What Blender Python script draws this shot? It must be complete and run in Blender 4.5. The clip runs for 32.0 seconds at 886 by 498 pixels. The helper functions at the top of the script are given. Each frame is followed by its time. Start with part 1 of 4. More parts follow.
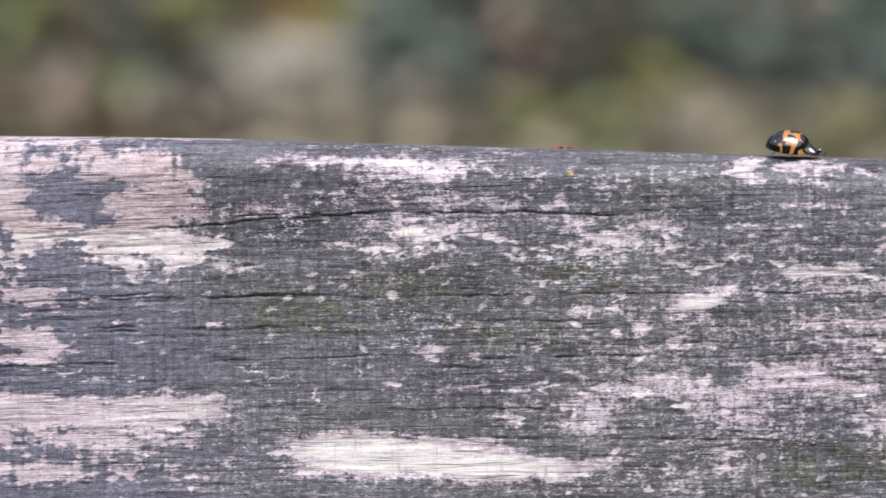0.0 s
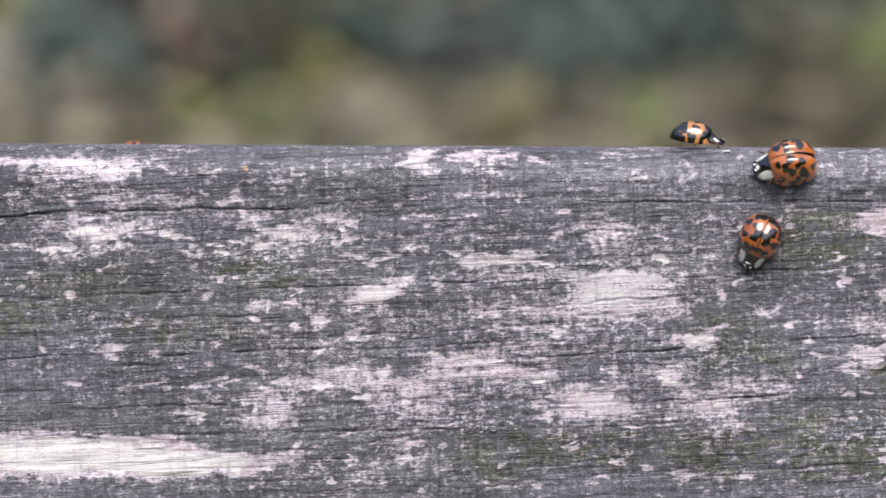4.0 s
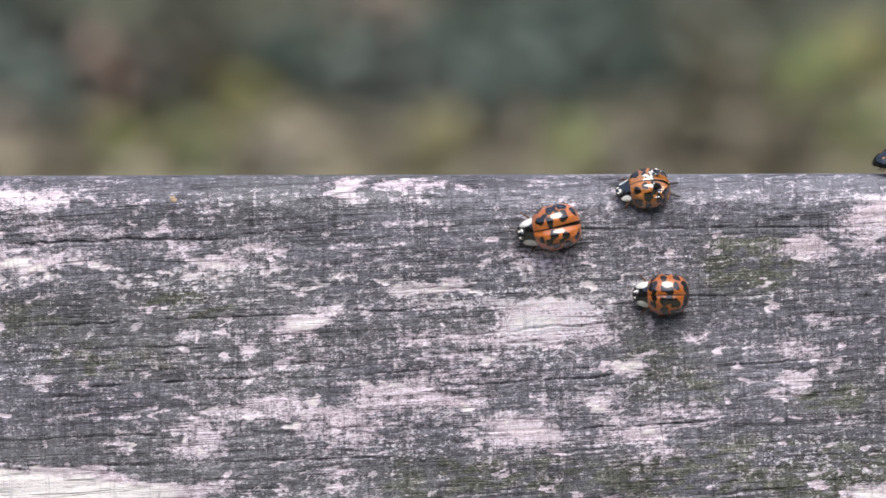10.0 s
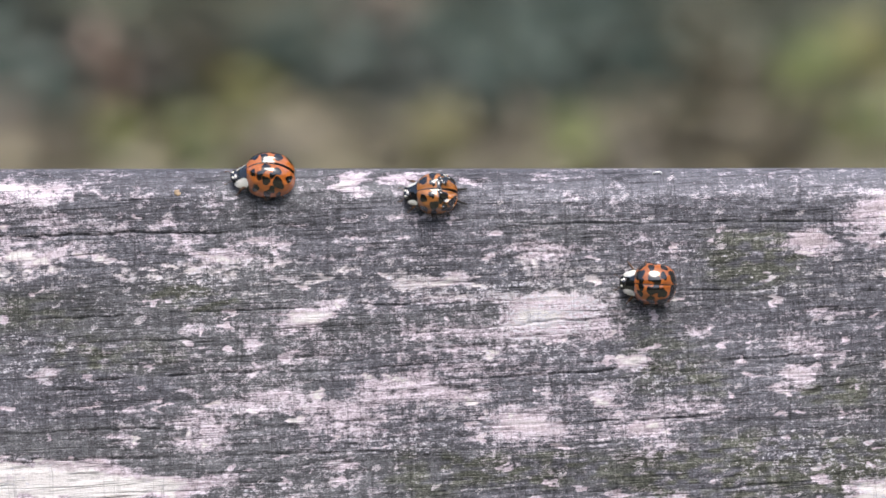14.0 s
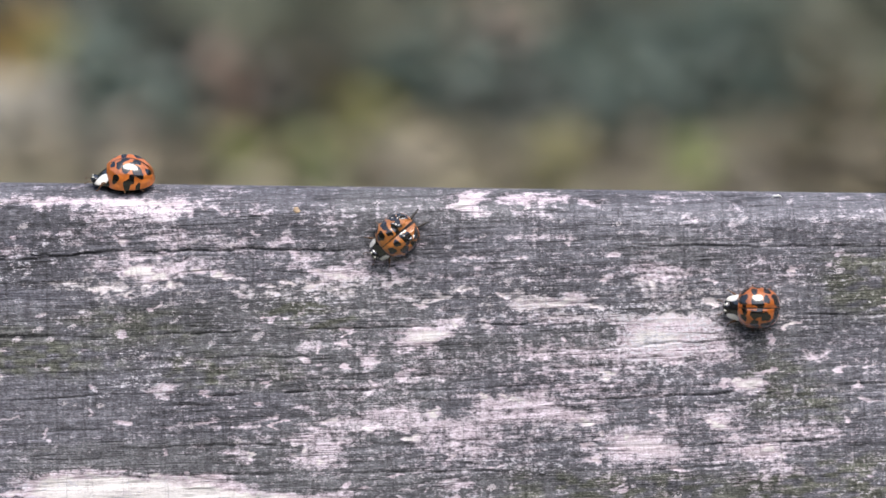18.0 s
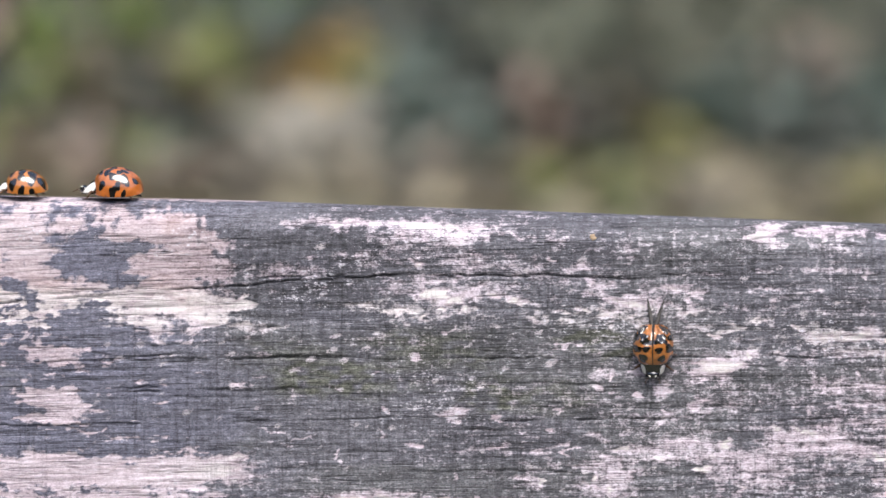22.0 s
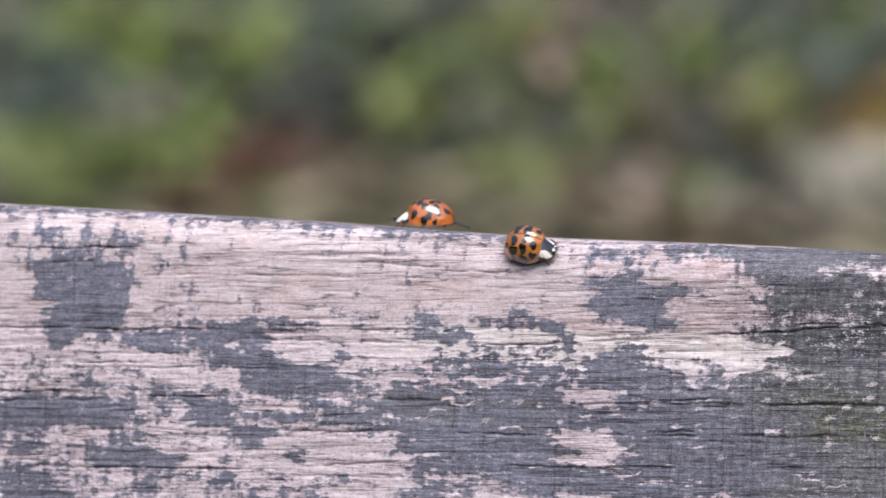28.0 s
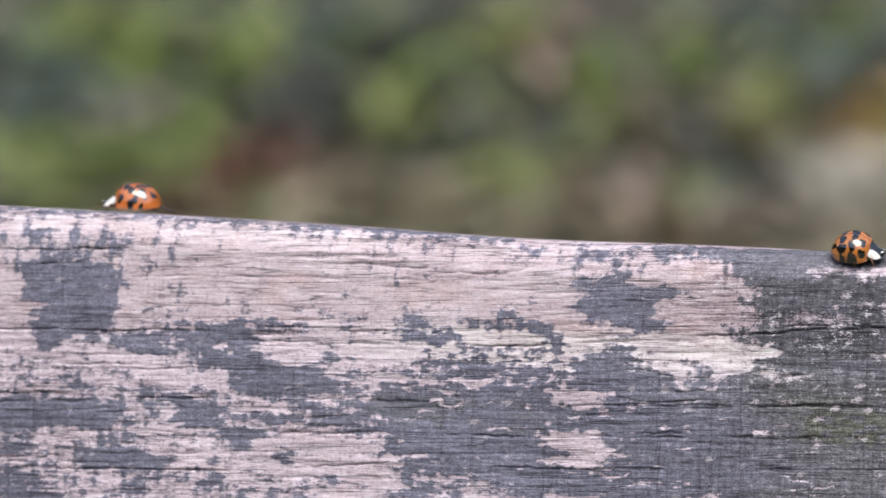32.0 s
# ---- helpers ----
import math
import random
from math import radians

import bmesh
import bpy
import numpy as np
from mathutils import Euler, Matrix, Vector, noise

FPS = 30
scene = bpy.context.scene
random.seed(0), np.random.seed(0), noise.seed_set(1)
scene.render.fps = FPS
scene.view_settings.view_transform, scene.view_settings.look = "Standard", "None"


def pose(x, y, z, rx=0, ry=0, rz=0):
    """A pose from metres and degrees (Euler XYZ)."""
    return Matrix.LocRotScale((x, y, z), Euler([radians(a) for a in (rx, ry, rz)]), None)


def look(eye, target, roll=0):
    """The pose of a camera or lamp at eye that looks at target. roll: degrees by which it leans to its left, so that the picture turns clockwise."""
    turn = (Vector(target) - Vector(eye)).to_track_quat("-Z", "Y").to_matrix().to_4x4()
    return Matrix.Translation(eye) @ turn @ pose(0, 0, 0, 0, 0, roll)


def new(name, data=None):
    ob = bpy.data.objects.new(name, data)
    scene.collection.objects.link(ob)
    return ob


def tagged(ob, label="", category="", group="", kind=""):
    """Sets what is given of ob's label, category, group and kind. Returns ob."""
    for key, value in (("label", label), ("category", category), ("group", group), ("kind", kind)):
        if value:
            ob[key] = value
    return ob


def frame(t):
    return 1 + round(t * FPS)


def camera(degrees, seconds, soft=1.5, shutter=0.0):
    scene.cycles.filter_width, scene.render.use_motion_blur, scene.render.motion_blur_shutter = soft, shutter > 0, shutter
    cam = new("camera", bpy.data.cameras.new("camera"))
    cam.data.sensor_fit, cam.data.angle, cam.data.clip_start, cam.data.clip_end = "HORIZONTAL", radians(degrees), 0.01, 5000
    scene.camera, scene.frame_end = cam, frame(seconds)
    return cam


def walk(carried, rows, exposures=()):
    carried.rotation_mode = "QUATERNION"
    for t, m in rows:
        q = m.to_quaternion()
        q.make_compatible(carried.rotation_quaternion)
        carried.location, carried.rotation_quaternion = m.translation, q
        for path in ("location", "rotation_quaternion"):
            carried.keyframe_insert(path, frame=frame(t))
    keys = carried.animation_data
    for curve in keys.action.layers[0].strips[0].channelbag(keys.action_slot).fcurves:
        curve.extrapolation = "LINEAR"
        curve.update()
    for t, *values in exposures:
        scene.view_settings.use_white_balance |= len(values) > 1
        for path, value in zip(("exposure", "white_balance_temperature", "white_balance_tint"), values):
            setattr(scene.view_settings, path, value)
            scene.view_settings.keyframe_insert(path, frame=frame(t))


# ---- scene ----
MM = 0.001
LEAN, RAIL_TOP = -15.0, 0.86
FRAME = pose(0, 0, RAIL_TOP, LEAN)          # the leaning back rail: x along it, z up its face, -y out of the face

cam = camera(10.0, 32.0, soft=1.5, shutter=0.5)
cam.data.dof.use_dof = True
cam.data.dof.focus_distance = 0.541
cam.data.dof.aperture_fstop = 30.0

PATH = [
    (0, 0.34, -535.44, -0.23, 4.489, -1.491, 0.517),
    (0.5, 0.64, -535.85, -0.08, 3.913, -1.461, 0.172),
    (1, 0.58, -536.30, -0.06, 3.117, -1.440, -0.091),
    (1.5, 0.44, -536.57, -0.07, 2.736, -1.436, -0.157),
    (2, 0.37, -536.69, -0.05, 2.553, -1.488, -0.280),
    (2.5, 0.09, -536.83, -0.05, 1.991, -1.515, -0.533),
    (3, -0.17, -536.95, -0.08, 1.482, -1.514, -0.598),
    (3.5, -0.30, -537.01, 0.03, 1.168, -1.564, -0.771),
    (4, -0.71, -536.97, 0.12, 0.712, -1.602, -0.880),
    (4.5, -1.07, -536.82, 0.29, 0.364, -1.689, -1.036),
    (6.5, -1.43, -536.72, 0.39, 0.136, -1.825, -1.164),
    (7, -1.39, -536.83, 0.37, 0.046, -1.823, -1.175),
    (7.5, -1.36, -536.99, 0.41, 0.031, -1.807, -1.176),
    (8, -1.17, -537.18, 0.50, 0.051, -1.756, -1.189),
    (8.5, -1.15, -537.40, 0.40, 0.016, -1.675, -1.255),
    (9, -1.11, -537.72, 0.26, -0.077, -1.467, -1.298),
    (9.5, -1.06, -537.83, 0.13, -0.116, -1.336, -1.318),
    (10, -0.88, -537.93, 0.10, -0.124, -1.289, -1.314),
    (10.5, -0.88, -537.87, 0.05, -0.128, -1.290, -1.322),
    (11, -0.93, -537.85, -0.02, -0.131, -1.342, -1.316),
    (11.5, -0.89, -537.87, 0.03, -0.127, -1.395, -1.317),
    (12, -1.06, -537.99, -0.06, -0.150, -1.380, -1.307),
    (12.5, -1.26, -538.02, -0.13, -0.153, -1.367, -1.300),
    (13, -1.30, -538.06, -0.14, -0.132, -1.358, -1.280),
    (13.5, -1.25, -538.08, -0.02, -0.121, -1.362, -1.261),
    (15.5, -1.40, -538.44, -0.05, -0.119, -1.256, -1.165),
    (16, -1.46, -538.49, -0.09, -0.080, -1.253, -1.130),
    (16.5, -1.38, -538.45, -0.06, 0.174, -1.210, -0.964),
    (17, -1.40, -538.50, -0.14, 0.521, -1.171, -0.781),
    (17.5, -1.25, -538.54, -0.10, 0.786, -1.160, -0.726),
    (18, -1.27, -538.53, -0.16, 1.214, -1.084, -0.494),
    (18.5, -1.25, -538.51, -0.22, 1.428, -1.048, -0.478),
    (19, -1.26, -538.51, -0.37, 1.426, -1.038, -0.392),
    (19.5, -1.16, -538.64, -0.42, 1.620, -1.008, -0.326),
    (20, -1.17, -538.79, -0.47, 2.087, -0.848, -0.083),
    (20.5, -1.17, -538.69, -0.43, 2.696, -0.784, 0.359),
    (21, -1.33, -538.66, -0.31, 3.346, -0.758, 0.708),
    (21.5, -0.57, -538.31, -0.34, 4.193, -0.739, 0.773),
    (22, -0.12, -538.00, -0.27, 4.687, -0.776, 0.868),
    (22.5, 0.11, -537.72, -0.26, 5.012, -0.801, 0.888),
    (23, 0.23, -537.59, -0.07, 5.728, -0.842, 0.864),
    (23.5, 1.09, -537.50, -0.17, 6.814, -0.843, 0.853),
    (24, 1.40, -537.52, 0.04, 7.753, -0.865, 1.013),
    (24.5, 1.38, -537.62, 0.43, 8.448, -0.916, 1.208),
    (25, 1.45, -537.67, 0.63, 8.988, -0.912, 1.301),
    (25.5, 1.57, -537.85, 0.61, 9.210, -0.806, 1.402),
    (26, 1.58, -537.93, 0.52, 9.421, -0.599, 1.476),
    (26.5, 1.78, -537.77, 0.44, 9.860, -0.488, 1.646),
    (28.5, 2.11, -537.60, 0.03, 11.125, -0.458, 1.932),
    (29, 2.05, -537.55, 0.06, 11.083, -0.473, 1.955),
    (29.5, 2.45, -537.51, -0.01, 10.985, -0.456, 1.930),
    (30, 2.59, -537.49, -0.05, 10.932, -0.440, 1.930),
    (30.5, 2.63, -537.48, -0.14, 10.927, -0.420, 1.934),
    (31, 2.60, -537.46, -0.18, 10.904, -0.414, 1.946),
    (31.5, 2.70, -537.42, -0.19, 10.938, -0.407, 1.925),
    (32, 2.72, -537.45, -0.20, 10.956, -0.405, 1.934),
]
walk(cam, [(t, FRAME @ pose(x * MM, y * MM, z * MM, 0, 0, yaw) @ pose(0, 0, 0, 90 + pitch) @ pose(0, 0, 0, 0, 0, roll))
           for t, x, y, z, yaw, pitch, roll in PATH],
     [(0, 0.92), (4, 0.93), (9, 0.95), (13, 0.97), (17, 1.0), (22, 1.06), (23.5, 1.0), (25, 0.94), (26.5, 0.88), (29, 0.86), (32, 0.86)])

# ---- sky and light: a bright overcast day ----
world = bpy.data.worlds.new("overcast_sky")
scene.world = world
world.use_nodes = True
wn = world.node_tree.nodes
sky = wn.new("ShaderNodeTexSky")
sky.sky_type, sky.sun_disc = "NISHITA", False
sky.sun_elevation, sky.sun_rotation = radians(66), radians(156)
sky.dust_density, sky.air_density, sky.ozone_density = 4.0, 1.0, 1.0
world.node_tree.links.new(sky.outputs[0], wn["Background"].inputs[0])
wn["Background"].inputs[1].default_value = 0.10
sun = new("sun", bpy.data.lights.new("sun", "SUN"))
sun.data.energy, sun.data.angle, sun.data.color = 1.5, radians(42), (1.0, 0.98, 0.965)
sun.matrix_world = look((0.4, -0.9, 2.2), (0, 0, 0))


# ---- materials ----
class Nodes:
    """Short hand for a node material."""

    slope = 0.0

    def __init__(self, name):
        self.mat = bpy.data.materials.new(name)
        self.mat.use_nodes = True
        self.tree = self.mat.node_tree
        self.bsdf = self.tree.nodes["Principled BSDF"]

    def add(self, kind, **values):
        node = self.tree.nodes.new(kind)
        for key, value in values.items():
            node.inputs[key.replace("_", " ")].default_value = value
        return node

    def link(self, a, b):
        self.tree.links.new(a, b)

    def coords(self, scale):
        at = self.add("ShaderNodeTexCoord")
        lie = self.add("ShaderNodeMapping", Rotation=(0, radians(self.slope), 0))
        m = self.add("ShaderNodeMapping", Scale=scale)
        self.link(at.outputs["Object"], lie.inputs[0])
        self.link(lie.outputs[0], m.inputs[0])
        return m.outputs[0]

    def noise(self, scale, detail=4.0, rough=0.6, size=1.0):
        n = self.add("ShaderNodeTexNoise", Scale=size, Detail=detail, Roughness=rough)
        self.link(self.coords(scale), n.inputs["Vector"])
        return n.outputs[0]

    def ramp(self, fac, *stops):
        r = self.add("ShaderNodeValToRGB")
        while len(r.color_ramp.elements) < len(stops):
            r.color_ramp.elements.new(0.5)
        for e, (at, c) in zip(r.color_ramp.elements, stops):
            e.position, e.color = at, (*c, 1) if len(c) == 3 else c
        self.link(fac, r.inputs[0])
        return r.outputs[0]

    def mix(self, fac, a, b, blend="MIX"):
        m = self.tree.nodes.new("ShaderNodeMix")
        m.data_type, m.blend_type = "RGBA", blend
        for value, socket in ((fac, m.inputs[0]), (a, m.inputs[6]), (b, m.inputs[7])):
            if isinstance(value, bpy.types.NodeSocket):
                self.link(value, socket)
            else:
                socket.default_value = value if isinstance(value, float) else (*value, 1)
        return m.outputs[2]

    def math(self, op, a, b=0.0):
        m = self.tree.nodes.new("ShaderNodeMath")
        m.operation = op
        for value, socket in ((a, m.inputs[0]), (b, m.inputs[1])):
            if isinstance(value, bpy.types.NodeSocket):
                self.link(value, socket)
            else:
                socket.default_value = value
        return m.outputs[0]

    def tone_of(self, color):
        b = self.tree.nodes.new("ShaderNodeSeparateColor")
        self.link(color, b.inputs[0])
        return b.outputs[0]

    def attr(self, name):
        a = self.tree.nodes.new("ShaderNodeAttribute")
        a.attribute_name = name
        return a.outputs["Fac"]

    def bump(self, height, distance, strength=1.0):
        b = self.add("ShaderNodeBump", Strength=strength, Distance=distance)
        self.link(height, b.inputs["Height"])
        self.link(b.outputs[0], self.bsdf.inputs["Normal"])

    def done(self, color, rough=0.5, **more):
        for value, socket in ((color, self.bsdf.inputs["Base Color"]), (rough, self.bsdf.inputs["Roughness"])):
            if isinstance(value, bpy.types.NodeSocket):
                self.link(value, socket)
            else:
                socket.default_value = value if isinstance(value, float) else (*value, 1)
        for key, value in more.items():
            self.bsdf.inputs[key.replace("_", " ")].default_value = value
        return self.mat


def weathered_wood():
    n = Nodes("weathered_wood")
    n.slope = 1.7                               # the grain climbs a little along the rail
    fibre = n.noise((420, 1500, 6000), 4, 0.7)
    grit = n.noise((2900, 4000, 5000), 3, 0.7)
    lumps = n.noise((1000, 1500, 2000), 4, 0.72)
    across = n.noise((2200, 900, 300), 3, 0.6)
    hair = n.noise((110, 300, 3400), 4, 0.65)
    dust = n.noise((5200, 6000, 7000), 2, 0.6)
    tone = n.attr("tone")

    def total(*pairs):
        out = 0.0
        for value, weight in pairs:
            term = n.math("MULTIPLY", n.math("SUBTRACT", value, 0.5), weight)
            out = term if out == 0.0 else n.math("ADD", out, term)
        return out

    level = n.math("ADD", total((fibre, 0.40), (grit, 0.54), (dust, 0.46), (lumps, 0.72), (across, 0.26), (hair, 0.36), (tone, 0.28)), 0.5)
    level = n.math("ADD", n.math("MULTIPLY", n.math("SUBTRACT", level, 0.5), n.math("SUBTRACT", 1.0, n.math("ADD", n.math("MULTIPLY", n.attr("crest"), 0.6), n.math("MULTIPLY", n.attr("skin"), 0.28)))), 0.5)
    bare = n.math("ADD", total((fibre, 0.62), (grit, 0.40), (lumps, 0.38), (hair, 0.46), (tone, 0.35)), 0.5)
    rough = total((grit, 1.1), (dust, 0.5), (lumps, 1.2), (fibre, 0.8), (hair, 0.45), (across, 0.35))

    def edge(mask, gain, low, high):
        return n.ramp(n.math("ADD", n.math("MULTIPLY", n.attr(mask), 0.5), n.math("ADD", n.math("MULTIPLY", rough, gain), 0.5)), (low, (0, 0, 0)), (high, (1, 1, 1)))

    grey = n.ramp(level, (0.24, (0.042, 0.042, 0.047)), (0.42, (0.104, 0.103, 0.120)), (0.56, (0.180, 0.179, 0.206)), (0.74, (0.37, 0.365, 0.41)))
    grey = n.mix(n.attr("skin"), grey, n.mix(1.0, grey, (1.10, 1.12, 1.27), "MULTIPLY"))
    mossy = n.ramp(level, (0.26, (0.026, 0.029, 0.018)), (0.45, (0.080, 0.086, 0.056)), (0.74, (0.28, 0.29, 0.21)))
    grey = n.mix(n.math("MULTIPLY", n.attr("moss"), 0.72), grey, mossy)
    tan = n.ramp(bare, (0.24, (0.085, 0.063, 0.064)), (0.34, (0.295, 0.228, 0.238)), (0.48, (0.49, 0.398, 0.420)), (0.72, (0.72, 0.63, 0.67)))
    warm = n.ramp(n.noise((130, 200, 260), 2, 0.5), (0.55, (0, 0, 0)), (0.72, (0.6, 0.6, 0.6)))
    tan = n.mix(warm, tan, (1.0, 0.86, 0.74), "MULTIPLY")
    lilac = n.ramp(level, (0.24, (0.265, 0.222, 0.252)), (0.46, (0.60, 0.51, 0.575)), (0.64, (0.83, 0.755, 0.83)))
    pale = n.mix(n.attr("bleach"), tan, lilac)
    pale = n.mix(n.attr("bright"), pale, n.ramp(bare, (0.25, (0.42, 0.39, 0.40)), (0.46, (0.80, 0.76, 0.75)), (0.62, (0.90, 0.87, 0.86))))
    color = n.mix(edge("worn", 0.66, 0.34, 0.73), grey, pale)
    chip = n.math("ADD", total((lumps, 1.0), (grit, 0.7), (fibre, 0.3)), n.math("MULTIPLY", n.attr("fleck"), 0.25))
    color = n.mix(n.ramp(n.math("ADD", chip, 0.5), (0.63, (0, 0, 0)), (0.72, (1, 1, 1))), color, n.ramp(grit, (0.35, (0.46, 0.44, 0.485)), (0.65, (0.75, 0.73, 0.79))))
    color = n.mix(n.math("MULTIPLY", n.attr("check"), n.ramp(grit, (0.3, (1, 1, 1)), (0.62, (0.45, 0.45, 0.45)))), color, (0.016, 0.015, 0.016))
    # fine open grain, hairline cracks across it, and small round chips of bleached skin
    def thread(scale, width, breaks, low, high):
        near = n.math("ABSOLUTE", n.math("SUBTRACT", n.noise(scale, 3, 0.55), 0.5))
        return n.math("MULTIPLY", n.ramp(near, (0.0, (1, 1, 1)), (width, (0, 0, 0))), n.ramp(n.noise(breaks, 2, 0.6), (low, (0, 0, 0)), (high, (1, 1, 1))))

    grain = thread((26, 40, 620), 0.020, (160, 200, 900), 0.44, 0.60)
    fine = thread((34, 60, 1250), 0.026, (120, 150, 700), 0.42, 0.54)
    cross = thread((520, 60, 34), 0.018, (300, 200, 90), 0.42, 0.58)
    dark = n.math("MAXIMUM", n.math("MULTIPLY", grain, 0.90), n.math("MAXIMUM", n.math("MULTIPLY", fine, 0.62), n.math("MULTIPLY", n.math("MULTIPLY", cross, n.math("SUBTRACT", 1.0, n.math("MULTIPLY", n.attr("skin"), 0.85))), 0.42)))
    color = n.mix(dark, color, n.mix(1.0, color, (0.22, 0.22, 0.22), "MULTIPLY"))
    cells = n.add("ShaderNodeTexVoronoi", Scale=1.0, Randomness=1.0)
    wobble = n.add("ShaderNodeVectorMath")
    wobble.operation = "ADD"
    n.link(n.coords((820, 600, 1150)), wobble.inputs[0])
    n.link(n.mix(1.0, grit, (2.4, 1.5, 2.0), "MULTIPLY"), wobble.inputs[1])
    n.link(wobble.outputs[0], cells.inputs["Vector"])
    rare = n.ramp(n.tone_of(cells.outputs["Color"]), (0.86, (0, 0, 0)), (1.0, (0.42, 0.42, 0.42)))
    spot = n.ramp(n.math("ADD", n.math("SUBTRACT", rare, cells.outputs["Distance"]), 0.5), (0.48, (0, 0, 0)), (0.56, (1, 1, 1)))
    spot = n.math("MULTIPLY", spot, n.math("SUBTRACT", 1.0, n.math("MULTIPLY", n.attr("skin"), 0.45)))
    color = n.mix(n.math("MULTIPLY", spot, 0.8), color, n.ramp(fibre, (0.3, (0.42, 0.38, 0.41)), (0.65, (0.76, 0.70, 0.74))))
    n.bump(n.math("ADD", n.math("MULTIPLY", fibre, 0.5), n.math("SUBTRACT", n.math("MULTIPLY", grit, 0.5), n.math("MULTIPLY", dark, 0.8))), 0.00012, 0.8)
    return n.done(color, 0.86, Specular_IOR_Level=0.25)


def post_wood():
    n = Nodes("post_wood")
    g = n.noise((160, 160, 12), 5, 0.65)
    n.bump(g, 0.001, 0.6)
    return n.done(n.ramp(g, (0.3, (0.06, 0.058, 0.056)), (0.7, (0.24, 0.23, 0.22))), 0.85)


def shell(name, ground, marks, rim=(0.05, 0.03, 0.02)):
    """Glossy wing cases: spots of one colour on another, slightly uneven."""
    n = Nodes(name)
    v = n.noise((900, 900, 900), 3, 0.5)
    base = n.mix(v, tuple(c * 0.75 for c in ground), tuple(min(1, c * 1.2) for c in ground))
    spot = n.ramp(n.attr("spot"), (0.44, (0, 0, 0)), (0.56, (1, 1, 1)))
    color = n.mix(spot, base, marks)
    color = n.mix(n.ramp(n.attr("seam"), (0.5, (0, 0, 0)), (0.9, (1, 1, 1))), color, rim)
    n.bump(n.math("ADD", n.math("MULTIPLY", n.noise((5200, 5200, 5200), 2, 0.5), 0.12), n.noise((1300, 1300, 1300), 1, 0.5)), 0.0006, 0.5)
    return n.done(color, 0.3, Coat_Weight=1.0, Coat_Roughness=0.03, Coat_IOR=2.0, Specular_IOR_Level=0.15)


def plain(name, color, rough, scale=1500, spread=0.35, **more):
    n = Nodes(name)
    v = n.noise((scale, scale, scale), 4, 0.6)
    c = n.mix(v, tuple(x * (1 - spread) for x in color), tuple(min(1.0, x * (1 + spread)) for x in color))
    return n.done(c, rough, **more)


def leaf_stuff(name, a, b, rough=0.55):
    """Leaves that differ one from another."""
    n = Nodes(name)
    g = n.tree.nodes.new("ShaderNodeNewGeometry")
    v = n.noise((60, 60, 60), 3, 0.6)
    f = n.math("ADD", n.math("MULTIPLY", g.outputs["Random Per Island"], 0.7), n.math("MULTIPLY", v, 0.3))
    return n.done(n.ramp(f, (0.1, a), (0.9, b)), rough)


WOOD, POST = weathered_wood(), post_wood()
BLACK = plain("black_chitin", (0.012, 0.011, 0.012), 0.25, Coat_Weight=1.0, Coat_Roughness=0.07, Coat_IOR=2.0)
BELLY = plain("dark_belly", (0.035, 0.018, 0.010), 0.4)
LEGS = plain("brown_legs", (0.10, 0.045, 0.018), 0.4)
WING = plain("smoky_wing", (0.020, 0.016, 0.014), 0.5, spread=0.5)
IVORY = plain("ivory_spot", (0.80, 0.77, 0.68), 0.35, spread=0.1)
EYES = plain("black_eyes", (0.006, 0.006, 0.006), 0.1)
SHIELD = shell("black_and_white_shield", (0.012, 0.011, 0.012), (0.88, 0.86, 0.80), (0.012, 0.011, 0.012))


def soil():
    n = Nodes("leaf_strewn_soil")
    big, small = n.noise((7, 4, 4), 5, 0.6), n.noise((45, 30, 30), 5, 0.7)
    c = n.mix(n.ramp(big, (0.4, (0, 0, 0)), (0.6, (1, 1, 1))), (0.104, 0.106, 0.070), (0.069, 0.085, 0.055))
    c = n.mix(n.ramp(small, (0.45, (0, 0, 0)), (0.7, (1, 1, 1))), c, (0.20, 0.18, 0.145))
    n.bump(small, 0.02, 0.8)
    return n.done(c, 0.9)


SOIL = soil()


# ---- mesh helpers ----
def mesh_object(name, bm, material):
    me = bpy.data.meshes.new(name)
    bm.to_mesh(me)
    bm.free()
    me.materials.append(material)
    me.shade_smooth()
    return new(name, me)


def part(name, bm, material, parent, label=""):
    ob = mesh_object(name, bm, material)
    ob.parent = parent
    return tagged(ob, label)


def grid_mesh(name, points, material, masks=None, cyclic=False):
    """A sheet of rows x columns of points, with float attributes on them."""
    rows, cols = points.shape[:2]
    me = bpy.data.meshes.new(name)
    me.vertices.add(rows * cols)
    me.vertices.foreach_set("co", np.ascontiguousarray(points, dtype=np.float32).ravel())
    r = np.arange(rows - 1)[:, None]
    c = np.arange(cols if cyclic else cols - 1)[None, :]
    d = (c + 1) % cols
    quads = np.stack([r * cols + c, r * cols + d, (r + 1) * cols + d, (r + 1) * cols + c], -1).reshape(-1, 4)
    me.loops.add(quads.size)
    me.loops.foreach_set("vertex_index", quads.ravel().astype(np.int32))
    me.polygons.add(len(quads))
    me.polygons.foreach_set("loop_start", np.arange(0, quads.size, 4, dtype=np.int32))
    me.update(calc_edges=True)
    for key, values in (masks or {}).items():
        me.attributes.new(key, "FLOAT", "POINT").data.foreach_set("value", np.ascontiguousarray(values, dtype=np.float32).ravel())
    me.materials.append(material)
    me.shade_smooth()
    me.validate()
    return new(name, me)


